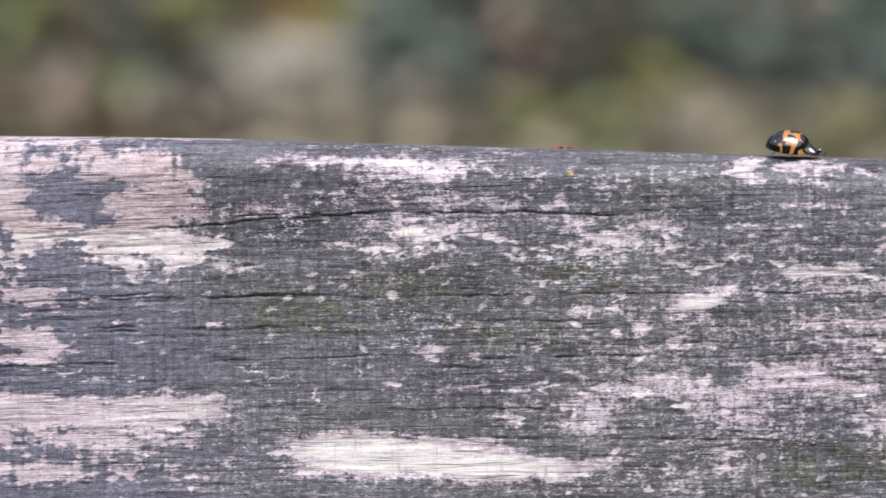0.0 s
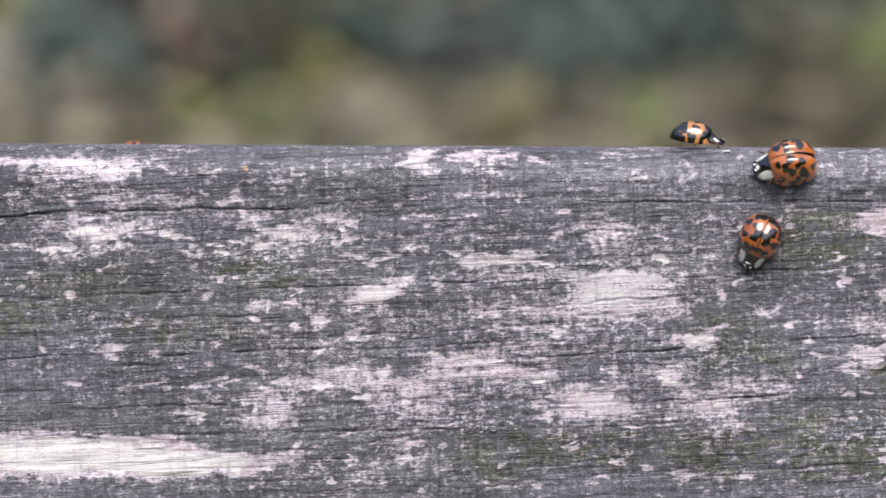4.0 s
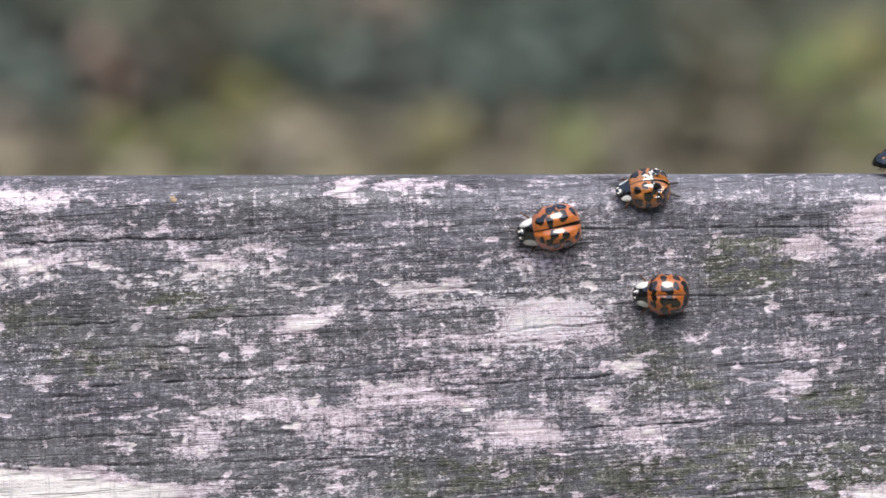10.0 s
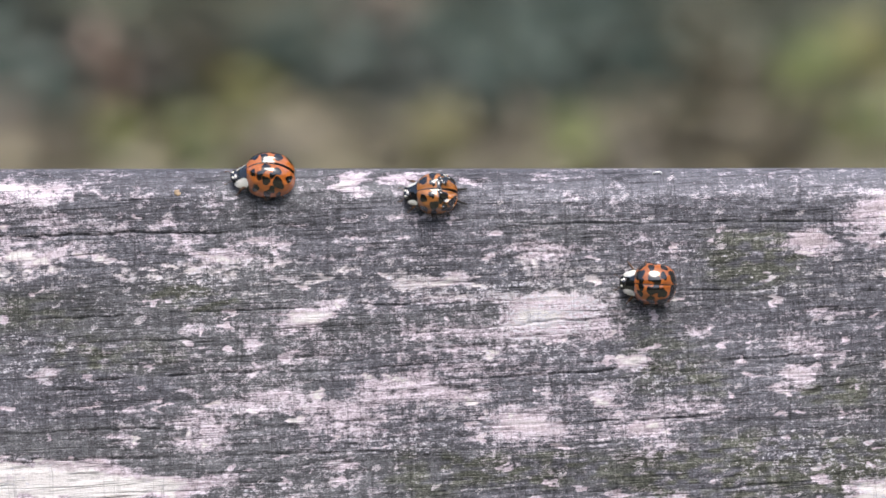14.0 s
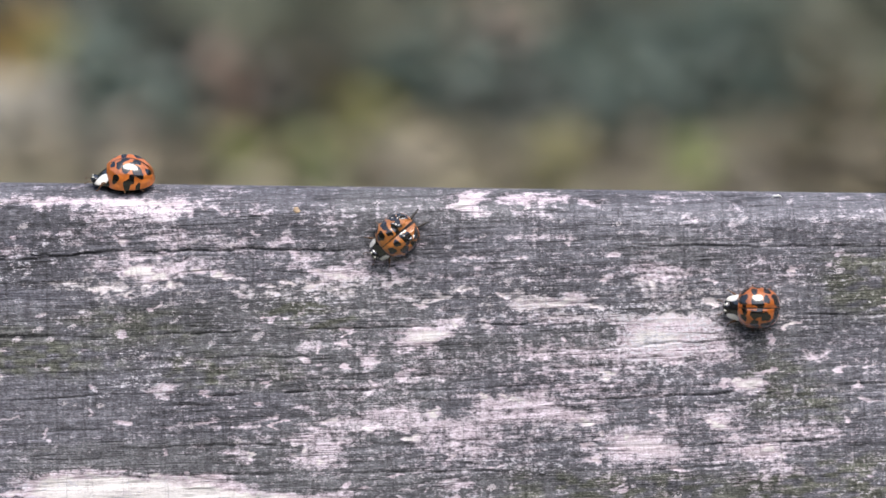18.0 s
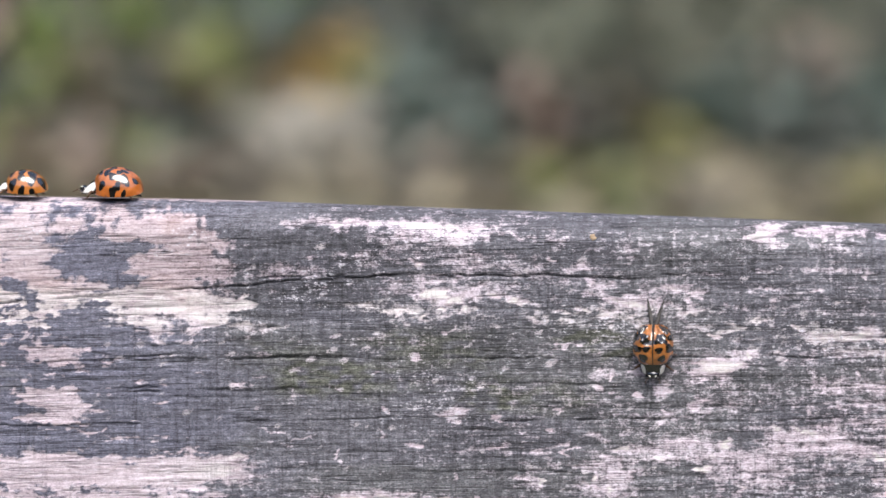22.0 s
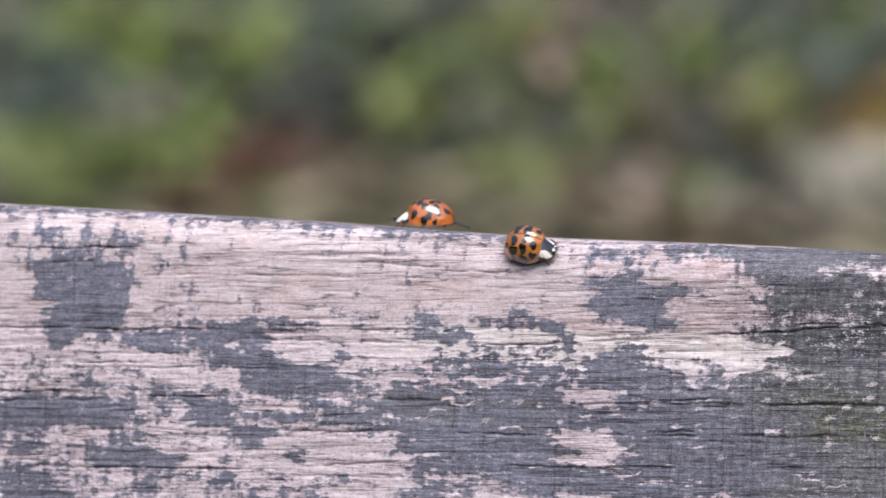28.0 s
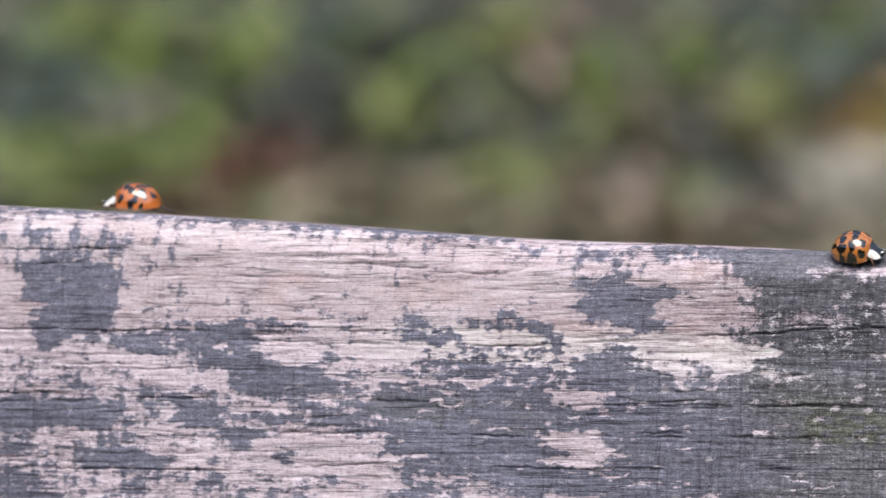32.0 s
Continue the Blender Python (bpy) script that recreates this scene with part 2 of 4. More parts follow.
def blob(bm, at, size, turn=None, u=14, v=9):
    m = Matrix.Translation(at) @ (turn or Matrix()) @ Matrix.Diagonal((*size, 1))
    return bmesh.ops.create_uvsphere(bm, u_segments=u, v_segments=v, radius=1.0, matrix=m)


def rod(bm, a, b, ra, rb, sides=7):
    a, b = Vector(a), Vector(b)
    m = Matrix.Translation((a + b) / 2) @ (b - a).to_track_quat("Z", "Y").to_matrix().to_4x4()
    bmesh.ops.create_cone(bm, cap_ends=True, segments=sides, radius1=ra, radius2=rb, depth=(b - a).length, matrix=m)


# ---- the rail: its section, its worn face ----
ROUND, FLAT, FACE = 4.0, 12.0, 95.0          # rounded edge, flat top and face height, in millimetres
ARC = ROUND * math.pi / 2


def top(u):
    """Height of the rail's upper edge along its length, with a shallow worn dip."""
    return -4.20 - 0.0205 * u - 0.43 * np.exp(-(((u + 95) / 16) ** 2))


def section(s):
    """Across the rail: s runs up the face (below 0), round the edge, over the top and down the back. Gives place, way up and normal."""
    s = np.asarray(s, float)
    f = np.clip(s / ROUND, 0, math.pi / 2)
    b = np.clip((s - ARC - FLAT) / ROUND, 0, math.pi / 2)
    flat = np.clip(s - ARC, 0, FLAT)
    down = np.maximum(s - 2 * ARC - FLAT, 0)
    y = ROUND - ROUND * np.cos(f) + flat + ROUND * np.sin(b)
    z = -ROUND + np.minimum(s, 0) + ROUND * np.sin(f) - ROUND * (1 - np.cos(b)) - down
    angle = f + b
    way = np.stack([0 * angle, np.sin(angle), np.cos(angle)], -1)
    normal = np.stack([0 * angle, -np.cos(angle), np.sin(angle)], -1)
    return y, z, way, normal


def value_noise(u, e, su, se, seed):
    """Smooth noise from 0 to 1 with cells of su by se millimetres."""
    rng = np.random.default_rng(seed)
    lattice = rng.random((160, 1600))
    a, b = u / su + 777.3, e / se + 61.7
    i, j = np.floor(a).astype(int), np.floor(b).astype(int)
    fa, fb = a - i, b - j
    fa, fb = fa * fa * (3 - 2 * fa), fb * fb * (3 - 2 * fb)
    i0, i1, j0, j1 = i % 1600, (i + 1) % 1600, j % 160, (j + 1) % 160
    low = lattice[j0, i0] * (1 - fa) + lattice[j0, i1] * fa
    high = lattice[j1, i0] * (1 - fa) + lattice[j1, i1] * fa
    return low * (1 - fb) + high * fb


def soft_step(x, a, b):
    x = np.clip((x - a) / (b - a), 0, 1)
    return x * x * (3 - 2 * x)


def patches(u, e, spots):
    total = 0 * u
    for cu, ce, ru, re, amount in spots:
        near = (np.abs(u - cu) < 2.2 * ru + 2) & (np.abs(e - ce) < 2.2 * re + 2)
        d = ((np.abs(u[near] - cu) / ru) ** 3 + (np.abs(e[near] - ce) / re) ** 3) ** (1 / 3)
        total[near] += amount / (1 + np.exp((d - 1.05) * 7))
    return total


# worn places: along the rail, below its edge, half sizes in millimetres, how far the skin is gone
WORN_A = [
    (-81.1, 35.6, 10.4, 1.2, 0.9), (-70.9, 28.7, 6.1, 1.7, 0.7), (-49.4, 1.0, 2.4, 0.4, 0.3), (-144.9, 4.0, 8.2, 1.1, -0.8),
    (-143.2, 6.6, 5.0, 1.5, -1.2), (-143.6, 10.6, 3.8, 2.5, -1.4), (-138.6, 10.0, 1.1, 2.2, -0.7), (-144.6, 13.1, 5.0, 0.7, -1.3),
    (-144.9, 14.6, 1.3, 0.8, -1.2), (-150.5, 8.3, 2.4, 1.6, 0.6), (-150.6, 11.8, 2.2, 1.2, 0.6), (-134.2, 14.3, 2.4, 1.0, -1.6),
    (-138.9, 13.9, 1.0, 0.5, -0.9), (-125.3, 12.4, 2.8, 0.9, -1.4), (-127.6, 14.1, 1.4, 0.8, -1.3), (-126.2, 15.1, 1.3, 1.2, -1.3),
    (-122.7, 14.6, 1.3, 1.5, -1.4), (-121.6, 15.9, 3.0, 1.1, -1.4), (-121.2, 17.4, 2.4, 1.1, -1.1),
]
WORN_B = [
    (-116.6, 17.3, 2.2, 1.4, -1.4), (-112.2, 16.8, 2.8, 1.2, -0.8), (-112.9, 14.3, 1.0, 0.8, -0.9), (-129.0, 21.3, 1.4, 1.7, -1.4),
    (-126.7, 21.5, 1.2, 1.1, -1.2), (-145.4, 22.4, 8.3, 1.4, -1.5), (-149.8, 25.7, 3.9, 1.4, -0.8), (-138.5, 26.7, 4.8, 1.2, -1),
    (-132.7, 27.0, 1.7, 0.9, -1.2), (-123.3, 23.6, 1.6, 1.0, -1), (-117.0, 25.7, 1.2, 0.8, -1.1), (-147.3, 30.8, 3.6, 1.8, -1),
    (-125.7, 28.2, 1.6, 1.2, -0.6), (-112.7, 27.2, 1.3, 0.5, -0.8), (-115.5, 21.3, 6.3, 0.5, -1.1), (-113.4, 19.9, 4.7, 0.7, -0.7),
    (-105.4, 10.5, 1.7, 1.2, -1.3), (-101.7, 11.0, 1.9, 0.8, -1.1), (-98.1, 9.4, 1.6, 0.5, -1.2),
]
WORN_C = [
    (-94.9, 8.9, 1.8, 0.9, -1.7), (-91.9, 9.1, 1.3, 0.9, -1.6), (-90.3, 10.1, 1.3, 1.2, -1.6), (-88.8, 11.8, 0.8, 0.8, -1),
    (-95.8, 13.4, 8.7, 1.5, -0.2), (-105.0, 16.1, 0.7, 1.1, -1.2), (-103.4, 17.3, 2.2, 0.8, -1.2), (-106.5, 18.8, 2.2, 1.5, -1.2),
    (-94.7, 16.3, 1.0, 1.0, -0.8), (-92.6, 16.0, 0.7, 1.2, -0.9), (-90.2, 15.7, 0.7, 1.5, -1), (-93.2, 16.9, 6.2, 0.6, -1.3),
    (-98.7, 19.4, 10.6, 1.7, -0.9), (-98.3, 22.8, 10.2, 1.7, -0.9), (-96.6, 26.7, 9.9, 2.3, -0.4), (-85.1, 21.9, 3.2, 0.5, 0.9),
    (-85.2, 22.9, 2.5, 0.5, 0.8), (-86.6, 23.9, 2.0, 0.5, 0.85), (-85.4, 17.6, 1.6, 0.4, 0.9),
]
WORN_D = [
    (-83.7, 18.3, 0.9, 0.5, 1), (-83.4, 6.3, 3.4, 1.8, -1.9), (-79.0, 5.9, 2.8, 1.4, -1.8), (-79.1, 8.5, 2.0, 1.2, -1.9),
    (-81.4, 4.3, 1.5, 0.6, -1.2), (-83.5, 14.0, 2.2, 2.9, -0.9), (-78.5, 14.9, 2.5, 1.2, -0.9), (-74.1, 16.6, 6.7, 1.2, -1.3),
    (-85.3, 2.0, 2.2, 0.7, -1.2), (-73.1, 1.5, 5.2, 1.1, -1.3), (-77.1, 22.3, 9.8, 5.8, -1.1), (-65.8, 2.3, 3.9, 1.6, -0.9),
    (-56.7, 3.7, 3.9, 0.8, -0.6), (-60.9, 9.6, 8.1, 5.9, -0.55), (-58.3, 21.2, 10.3, 5.7, -0.55), (-60.1, 7.1, 3.3, 0.7, 1),
    (-67.1, 10.9, 1.2, 0.6, 1.1), (-66.9, 11.8, 1.9, 0.5, 0.7), (-64.1, 13.9, 1.6, 0.8, 0.6),
]
WORN_E = [
    (-60.0, 21.8, 0.5, 0.8, 0.45), (-58.8, 21.7, 0.8, 0.3, 0.4), (-57.9, 2.8, 5.1, 0.5, 0.5), (-113.4, 25.0, 6.5, 2.1, 0.9),
    (-109.3, 29.0, 3.1, 2.7, 0.9), (-79.0, 28.7, 13.5, 1.4, 1), (-78.3, 31.5, 11.6, 1.5, 0.75), (-85.8, 21.2, 2.5, 0.6, 0.7),
    (-85.5, 22.6, 1.5, 0.9, 0.7), (-48.2, 4.0, 8.1, 0.7, 0.35), (-42.9, 6.2, 13.4, 1.7, 0.42), (-97.4, 25.7, 4.0, 1.8, 0.8),
    (-87.3, 21.5, 2.8, 0.7, 0.6), (-87.6, 23.2, 1.5, 1.0, 0.6), (-81.9, 29.4, 10.1, 1.2, 0.5), (-82.8, 32.0, 7.4, 1.4, 0.6),
    (-97.6, 30.9, 3.7, 2.7, 0.8), (-67.0, 11.2, 1.7, 1.0, 0.8), (-46.3, 9.9, 6.3, 1.6, 0.28),
]
WORN_F = [
    (-48.5, 2.4, 8.5, 0.3, 0.8), (-47.9, 3.3, 7.9, 0.5, 0.25), (-54.9, 4.0, 2.2, 0.5, -1.9), (-48.4, 6.9, 1.9, 0.4, -0.6),
    (-91.7, 29.3, 6.4, 1.4, 1.9), (-83.8, 28.5, 4.6, 0.6, 1.5), (-80.9, 29.7, 5.6, 0.8, 2), (-70.3, 28.3, 5.2, 1.0, 0.9),
    (-86.0, 21.8, 2.4, 0.4, 0.6), (-85.1, 23.2, 2.8, 0.8, 0.7), (-85.8, 11.8, 2.8, 1.5, 0.9), (-85.8, 16.7, 2.8, 0.7, 1),
    (-76.4, 11.6, 6.1, 1.5, 0.5), (-61.0, 21.4, 0.6, 1.1, 0.4), (-75.0, 21.3, 0.7, 0.4, 0.7), (-77.1, 23.7, 1.0, 0.4, 1), (-42.8, 2.6, 4.8, 0.2, 0.9),
    (-38.0, 3.0, 6.6, 0.1, 0.75), (-41.3, 3.3, 6.3, 0.2, 0.55),
]
WORN_G = [
    (-35.6, 3.8, 3.1, 0.5, -1.3), (-24.0, 9.6, 2.8, 1.1, 0.7), (-44.1, 10.0, 3.7, 1.9, 0.25), (-27.9, 7.6, 1.3, 0.7, 0.5),
    (-15.0, 15.9, 2.4, 1.1, 1.15), (-11.8, 14.4, 1.9, 0.5, 0.8), (-2.2, 12.0, 3.0, 0.5, 0.8), (-26.0, 16.9, 1.0, 0.7, 0.9),
    (-20.7, 18.5, 1.0, 0.7, 1.1), (-16.1, 19.7, 0.7, 0.7, 1.1), (-42.3, 21.9, 1.0, 0.8, 1), (-28.3, 23.8, 0.7, 0.7, 1), (-5.1, 23.3, 5.1, 1.3, 0.85),
    (-25.9, 27.8, 2.5, 2.2, 0.95), (-18.6, 24.8, 4.9, 1.0, 0.8), (-11.4, 26.3, 3.7, 1.9, 0.6), (-32.5, 25.4, 0.7, 0.7, 1),
    (-34.1, 29.1, 1.0, 0.6, 1.1), (-46.3, 34.9, 10.5, 0.9, 0.8),
]
WORN_H = [
    (-50.4, 32.8, 6.3, 1.9, 2.2), (-40.2, 32.1, 6.3, 1.0, 1.7), (-36.2, 33.8, 9.2, 1.1, 2.1), (-24.1, 32.9, 2.9, 0.7, 0.8),
    (-10.7, 31.5, 1.6, 0.5, 0.9), (2.1, 11.6, 1.9, 0.5, 0.8), (9.9, 8.5, 3.1, 0.7, 0.6), (11.1, 10.6, 2.5, 1.3, 0.55), (13.7, 3.4, 0.8, 0.3, 0.8),
    (-3.2, 4.9, 3.1, 0.3, 0.7), (5.9, 13.6, 11.2, 0.6, 0.75), (11.9, 14.9, 5.2, 1.3, 1), (6.5, 17.0, 6.4, 1.0, 0.65), (3.7, 20.3, 6.7, 1.9, 0.4),
    (20.7, 20.3, 1.6, 0.7, 1.2), (14.5, 19.5, 1.9, 0.5, 0.5), (16.5, 24.2, 1.6, 1.0, 1), (7.8, 27.2, 3.7, 1.6, 0.9), (2.1, 23.9, 2.8, 0.7, 0.75),
]
WORN_I = [
    (15.3, 27.8, 4.0, 1.0, 0.6), (21.3, 27.8, 1.6, 1.0, 0.8), (23.0, 29.6, 2.8, 0.7, 0.7), (25.5, 25.5, 5.2, 1.1, 0.6), (26.8, 17.3, 1.6, 0.7, 0.9),
    (22.0, 8.3, 3.1, 1.3, 0.45), (39.2, 7.7, 2.4, 1.3, 1.05), (40.4, 15.5, 1.3, 0.7, 0.6), (38.6, 18.8, 2.5, 1.0, 0.7), (37.0, 22.4, 2.2, 1.3, 0.95),
    (46.0, 34.8, 3.7, 1.4, 1.2), (24.1, 34.8, 1.0, 0.7, 0.9), (47.2, 4.9, 4.2, 1.7, 0.7), (46.5, 7.7, 2.4, 0.7, 0.7), (-2.8, 3.0, 2.8, 0.4, 0.55),
    (-8.9, 3.0, 1.0, 0.5, 0.5),
]
WORN_J = [
    (-55.3, 2.2, 10.2, 0.5, 0.26), (-40.8, 2.2, 7.8, 0.5, 0.26), (-44.4, 3.2, 5.4, 0.5, 0.18), (-50.4, 2.8, 5.4, 0.4, 0.2), (-60.7, 2.3, 4.8, 0.4, 0.19), (-57.7, 6.5, 4.2, 0.5, 0.54), (-55.2, 5.5, 3.6, 0.4, 0.48), (-9.2, 1.9, 1.3, 0.8, 0.59), (-8.9, 2.9, 0.8, 0.6, 0.6), (-3.2, 1.8, 3.1, 0.5, 0.63), (2.5, 1.9, 2.4, 0.3, 0.48), (39.0, 7.4, 2.4, 0.8, 0.66), (44.5, 3.7, 2.7, 1.0, 0.54), (45.7, 5.8, 1.8, 2.4, 0.48), (12.4, 16.5, 4.5, 1.3, 0.54), (8.8, 15.6, 2.4, 0.9, 0.54), (-2.0, 17.4, 3.6, 0.6, 0.48), (-15.2, 15.7, 2.4, 0.7, 0.6), (20.7, 20.0, 1.3, 0.6, 0.59),
]
WORN_K = [
    (-23.4, 8.9, 2.4, 0.5, 0.59), (-18.6, 7.7, 3.6, 0.5, 0.45), (-39.6, 8.6, 3.6, 0.7, 0.45), (-43.8, 9.2, 3.0, 0.6, 0.52), (36.9, 21.7, 1.8, 0.7, 0.65), (21.2, 27.3, 2.4, 0.8, 0.65), (8.0, 27.3, 3.3, 0.7, 0.59), (44.5, 34.3, 2.4, 1.3, 1), (11.7, 8.7, 3.6, 0.7, 0.52), (-0.7, 11.7, 4.2, 0.6, 0.59), (2.3, 12.3, 3.6, 0.3, 0.52), (-134.2, 14.0, 2.3, 1.0, -2), (-148.1, 11.9, 3.8, 2.6, 0.39), (-143.7, 9.2, 5.0, 3.3, -1.2), (-147.0, 6.8, 3.2, 0.9, -1.1), (-144.8, 14.5, 1.9, 0.9, -1.2), (-148.2, 10.0, 1.6, 3.9, 0.78),
]
WORN_L = [
    (-85.5, 16.7, 3.7, 0.7, 1), (-87.0, 19.1, 2.1, 0.5, 1), (-85.8, 21.5, 3.7, 1.2, 1.1), (-82.4, 23.9, 2.7, 0.4, 0.8), (-82.8, 11.9, 2.9, 1.6, -1.2), (-65.5, 11.1, 2.7, 0.8, -1.2), (-67.3, 10.7, 1.2, 0.4, 1), (-69.7, 13.2, 1.0, 0.5, 1), (-64.9, 13.3, 1.8, 0.5, 0.8), (-60.0, 20.4, 0.8, 0.6, 0.9), (-76.6, 23.4, 1.8, 0.4, 0.8), (-98.8, 13.8, 2.5, 0.4, -0.9), (-105.0, 13.1, 3.7, 0.6, 0.5), (-128.3, 12.0, 4.4, 1.9, -0.35), (-117.5, 16.4, 3.8, 1.9, -0.4), (-8.8, 1.7, 1.7, 0.7, 0.8), (-9.6, 2.9, 0.7, 0.9, 0.7), (-2.4, 1.75, 3.4, 0.5, 0.7), (3.2, 1.9, 0.9, 0.35, 0.7), (9.9, 1.6, 1.5, 0.3, 0.6), (-66.0, 2.9, 3.0, 0.6, -0.9),
]
MOSS = [
    (36.1, 30.4, 9.6, 2.4, 0.8), (27.1, 33.4, 7.2, 1.8, 0.8), (12.1, 31.8, 5.4, 1.5, 0.6), (41.7, 23.2, 3.6, 0.8, 0.9), (33.6, 8.7, 4.2, 1.8, 0.6), (24.3, 20.1, 4.8, 1.8, 0.4), (-52.7, 18.4, 7.2, 1.5, 0.5), (-34.6, 19.6, 7.2, 1.8, 0.5), (-26.3, 13.3, 4.2, 0.8, 0.6),
    (21.8, 17.9, 3.1, 1.9, 0.55), (32.5, 9.5, 4.6, 3.1, 1), (41.2, 23.8, 4.0, 1.1, 1.3), (27.7, 22.4, 1.9, 1.6, 0.8), (22.9, 22.4, 3.1, 1.6, 0.6),
    (6.5, 32.0, 6.1, 1.6, 1), (34.7, 32.0, 16.2, 2.8, 1), (-26.8, 13.8, 3.7, 1.4, 1), (-38.9, 19.6, 2.5, 1.3, 0.8), (-2.5, 32.8, 3.1, 3.0, 0.7),
    (-46.0, 14.9, 6.0, 1.8, 0.7), (-55.6, 18.6, 4.8, 1.5, 0.7), (-59.9, 16.0, 4.2, 1.2, 0.4), (-56.4, 19.0, 6.0, 1.8, 0.5),
    (-99.3, 19.2, 9.9, 1.7, 0.4),
]
CHECKS_A = [
    (-47.1, 7.1, -20.1, 6.5, 1), (-21.3, 6.2, -9.9, 5.9, 0.8), (6.3, 5.8, 47.0, 5.5, 1), (-47.3, 16.0, -0.2, 14.1, 0.8),
    (-47.4, 18.7, -23.4, 17.9, 0.6), (-41.5, 22.5, -18.6, 21.4, 1.2), (-18.6, 21.7, -0.4, 20.6, 0.7), (-0.6, 22.5, 24.6, 21.1, 1),
    (24.6, 20.8, 42.7, 19.3, 0.7), (0.7, 17.0, 18.7, 15.7, 0.7), (-47.6, 28.1, -29.6, 27.4, 0.8), (-47.7, 31.1, -2.0, 29.8, 0.7),
    (-0.7, 27.5, 30.5, 26.3, 0.9), (0.4, 30.0, 19.1, 29.0, 0.7), (18.8, 13.0, 38.0, 12.7, 0.6), (27.4, 34.2, 36.4, 33.2, 0.8),
    (-154.3, 4.8, -135.7, 3.9, 1), (-146.5, 6.2, -141.4, 5.5, 0.8), (-154.0, 13.7, -124.7, 12.1, 1.1),
]
CHECKS_B = [
    (-125.9, 12.8, -105.8, 10.7, 0.9), (-124.6, 13.2, -87.2, 11.3, 1), (-118.6, 3.8, -106.1, 3.1, 0.9), (-112.3, 4.0, -102.3, 3.8, 0.9),
    (-102.3, 4.0, -93.6, 3.8, 0.9), (-94.8, 3.8, -90.5, 3.0, 0.9), (-87.4, 3.3, -79.5, 3.0, 0.7), (-92.3, 5.1, -86.8, 4.3, 0.7),
    (-87.2, 10.8, -71.9, 10.1, 0.8), (-74.9, 9.8, -44.7, 6.7, 1.2), (-153.8, 20.5, -141.6, 20.0, 1), (-153.8, 21.6, -139.6, 20.7, 1),
    (-138.4, 20.2, -125.7, 19.5, 1), (-118.1, 19.3, -108.7, 18.3, 1), (-109.3, 18.6, -101.8, 18.0, 1.2), (-88.2, 17.8, -71.6, 16.5, 1),
    (-74.7, 17.6, -55.3, 15.9, 0.9), (-119.2, 23.0, -106.7, 21.7, 1.1), (-100.5, 21.5, -91.2, 21.2, 1),
]
CHECKS_C = [
    (-88.7, 21.4, -71.5, 19.7, 1), (-68.5, 20.5, -52.2, 19.3, 0.8), (-153.6, 27.7, -142.6, 26.9, 0.8), (-149.6, 28.7, -119.1, 27.0, 1.1),
    (-117.8, 26.6, -106.0, 25.1, 1), (-95.4, 24.8, -74.4, 24.0, 1.1), (-73.2, 24.3, -62.3, 23.1, 0.9), (-64.2, 8.2, -46.0, 7.1, 1),
    (-82.4, 17.5, -52.0, 16.1, 0.9), (-88.5, 21.2, -51.9, 19.5, 0.9), (-70.1, 24.0, -48.2, 22.3, 0.8),
]
WORN_PLACES = WORN_A + WORN_B + WORN_C + WORN_D + WORN_E + WORN_F + WORN_G + WORN_H + WORN_I + WORN_J + WORN_K + WORN_L
CHECK_LINES = CHECKS_A + CHECKS_B + CHECKS_C


SPECKLE = random.Random(31)
WORN_PLACES += [(SPECKLE.uniform(-112, -58), SPECKLE.uniform(15.5, 27.5), SPECKLE.uniform(0.6, 2.8), SPECKLE.uniform(0.12, 0.28), 1.2) for _ in range(85)]
WORN_PLACES += [(SPECKLE.uniform(-62, -8), SPECKLE.gauss(10.0, 1.8), SPECKLE.uniform(0.3, 1.1), SPECKLE.uniform(0.2, 0.45), 0.7) for _ in range(90)]
WORN_PLACES += [(SPECKLE.uniform(-60, 52), SPECKLE.uniform(5, 36), SPECKLE.uniform(0.2, 0.6), SPECKLE.uniform(0.18, 0.4), 1.5) for _ in range(170)]
WORN_PLACES += [(SPECKLE.uniform(-103.7, -84.0), SPECKLE.uniform(11.5, 15.8), SPECKLE.uniform(0.22, 0.6), SPECKLE.uniform(0.14, 0.26), -1.15) for _ in range(95)]


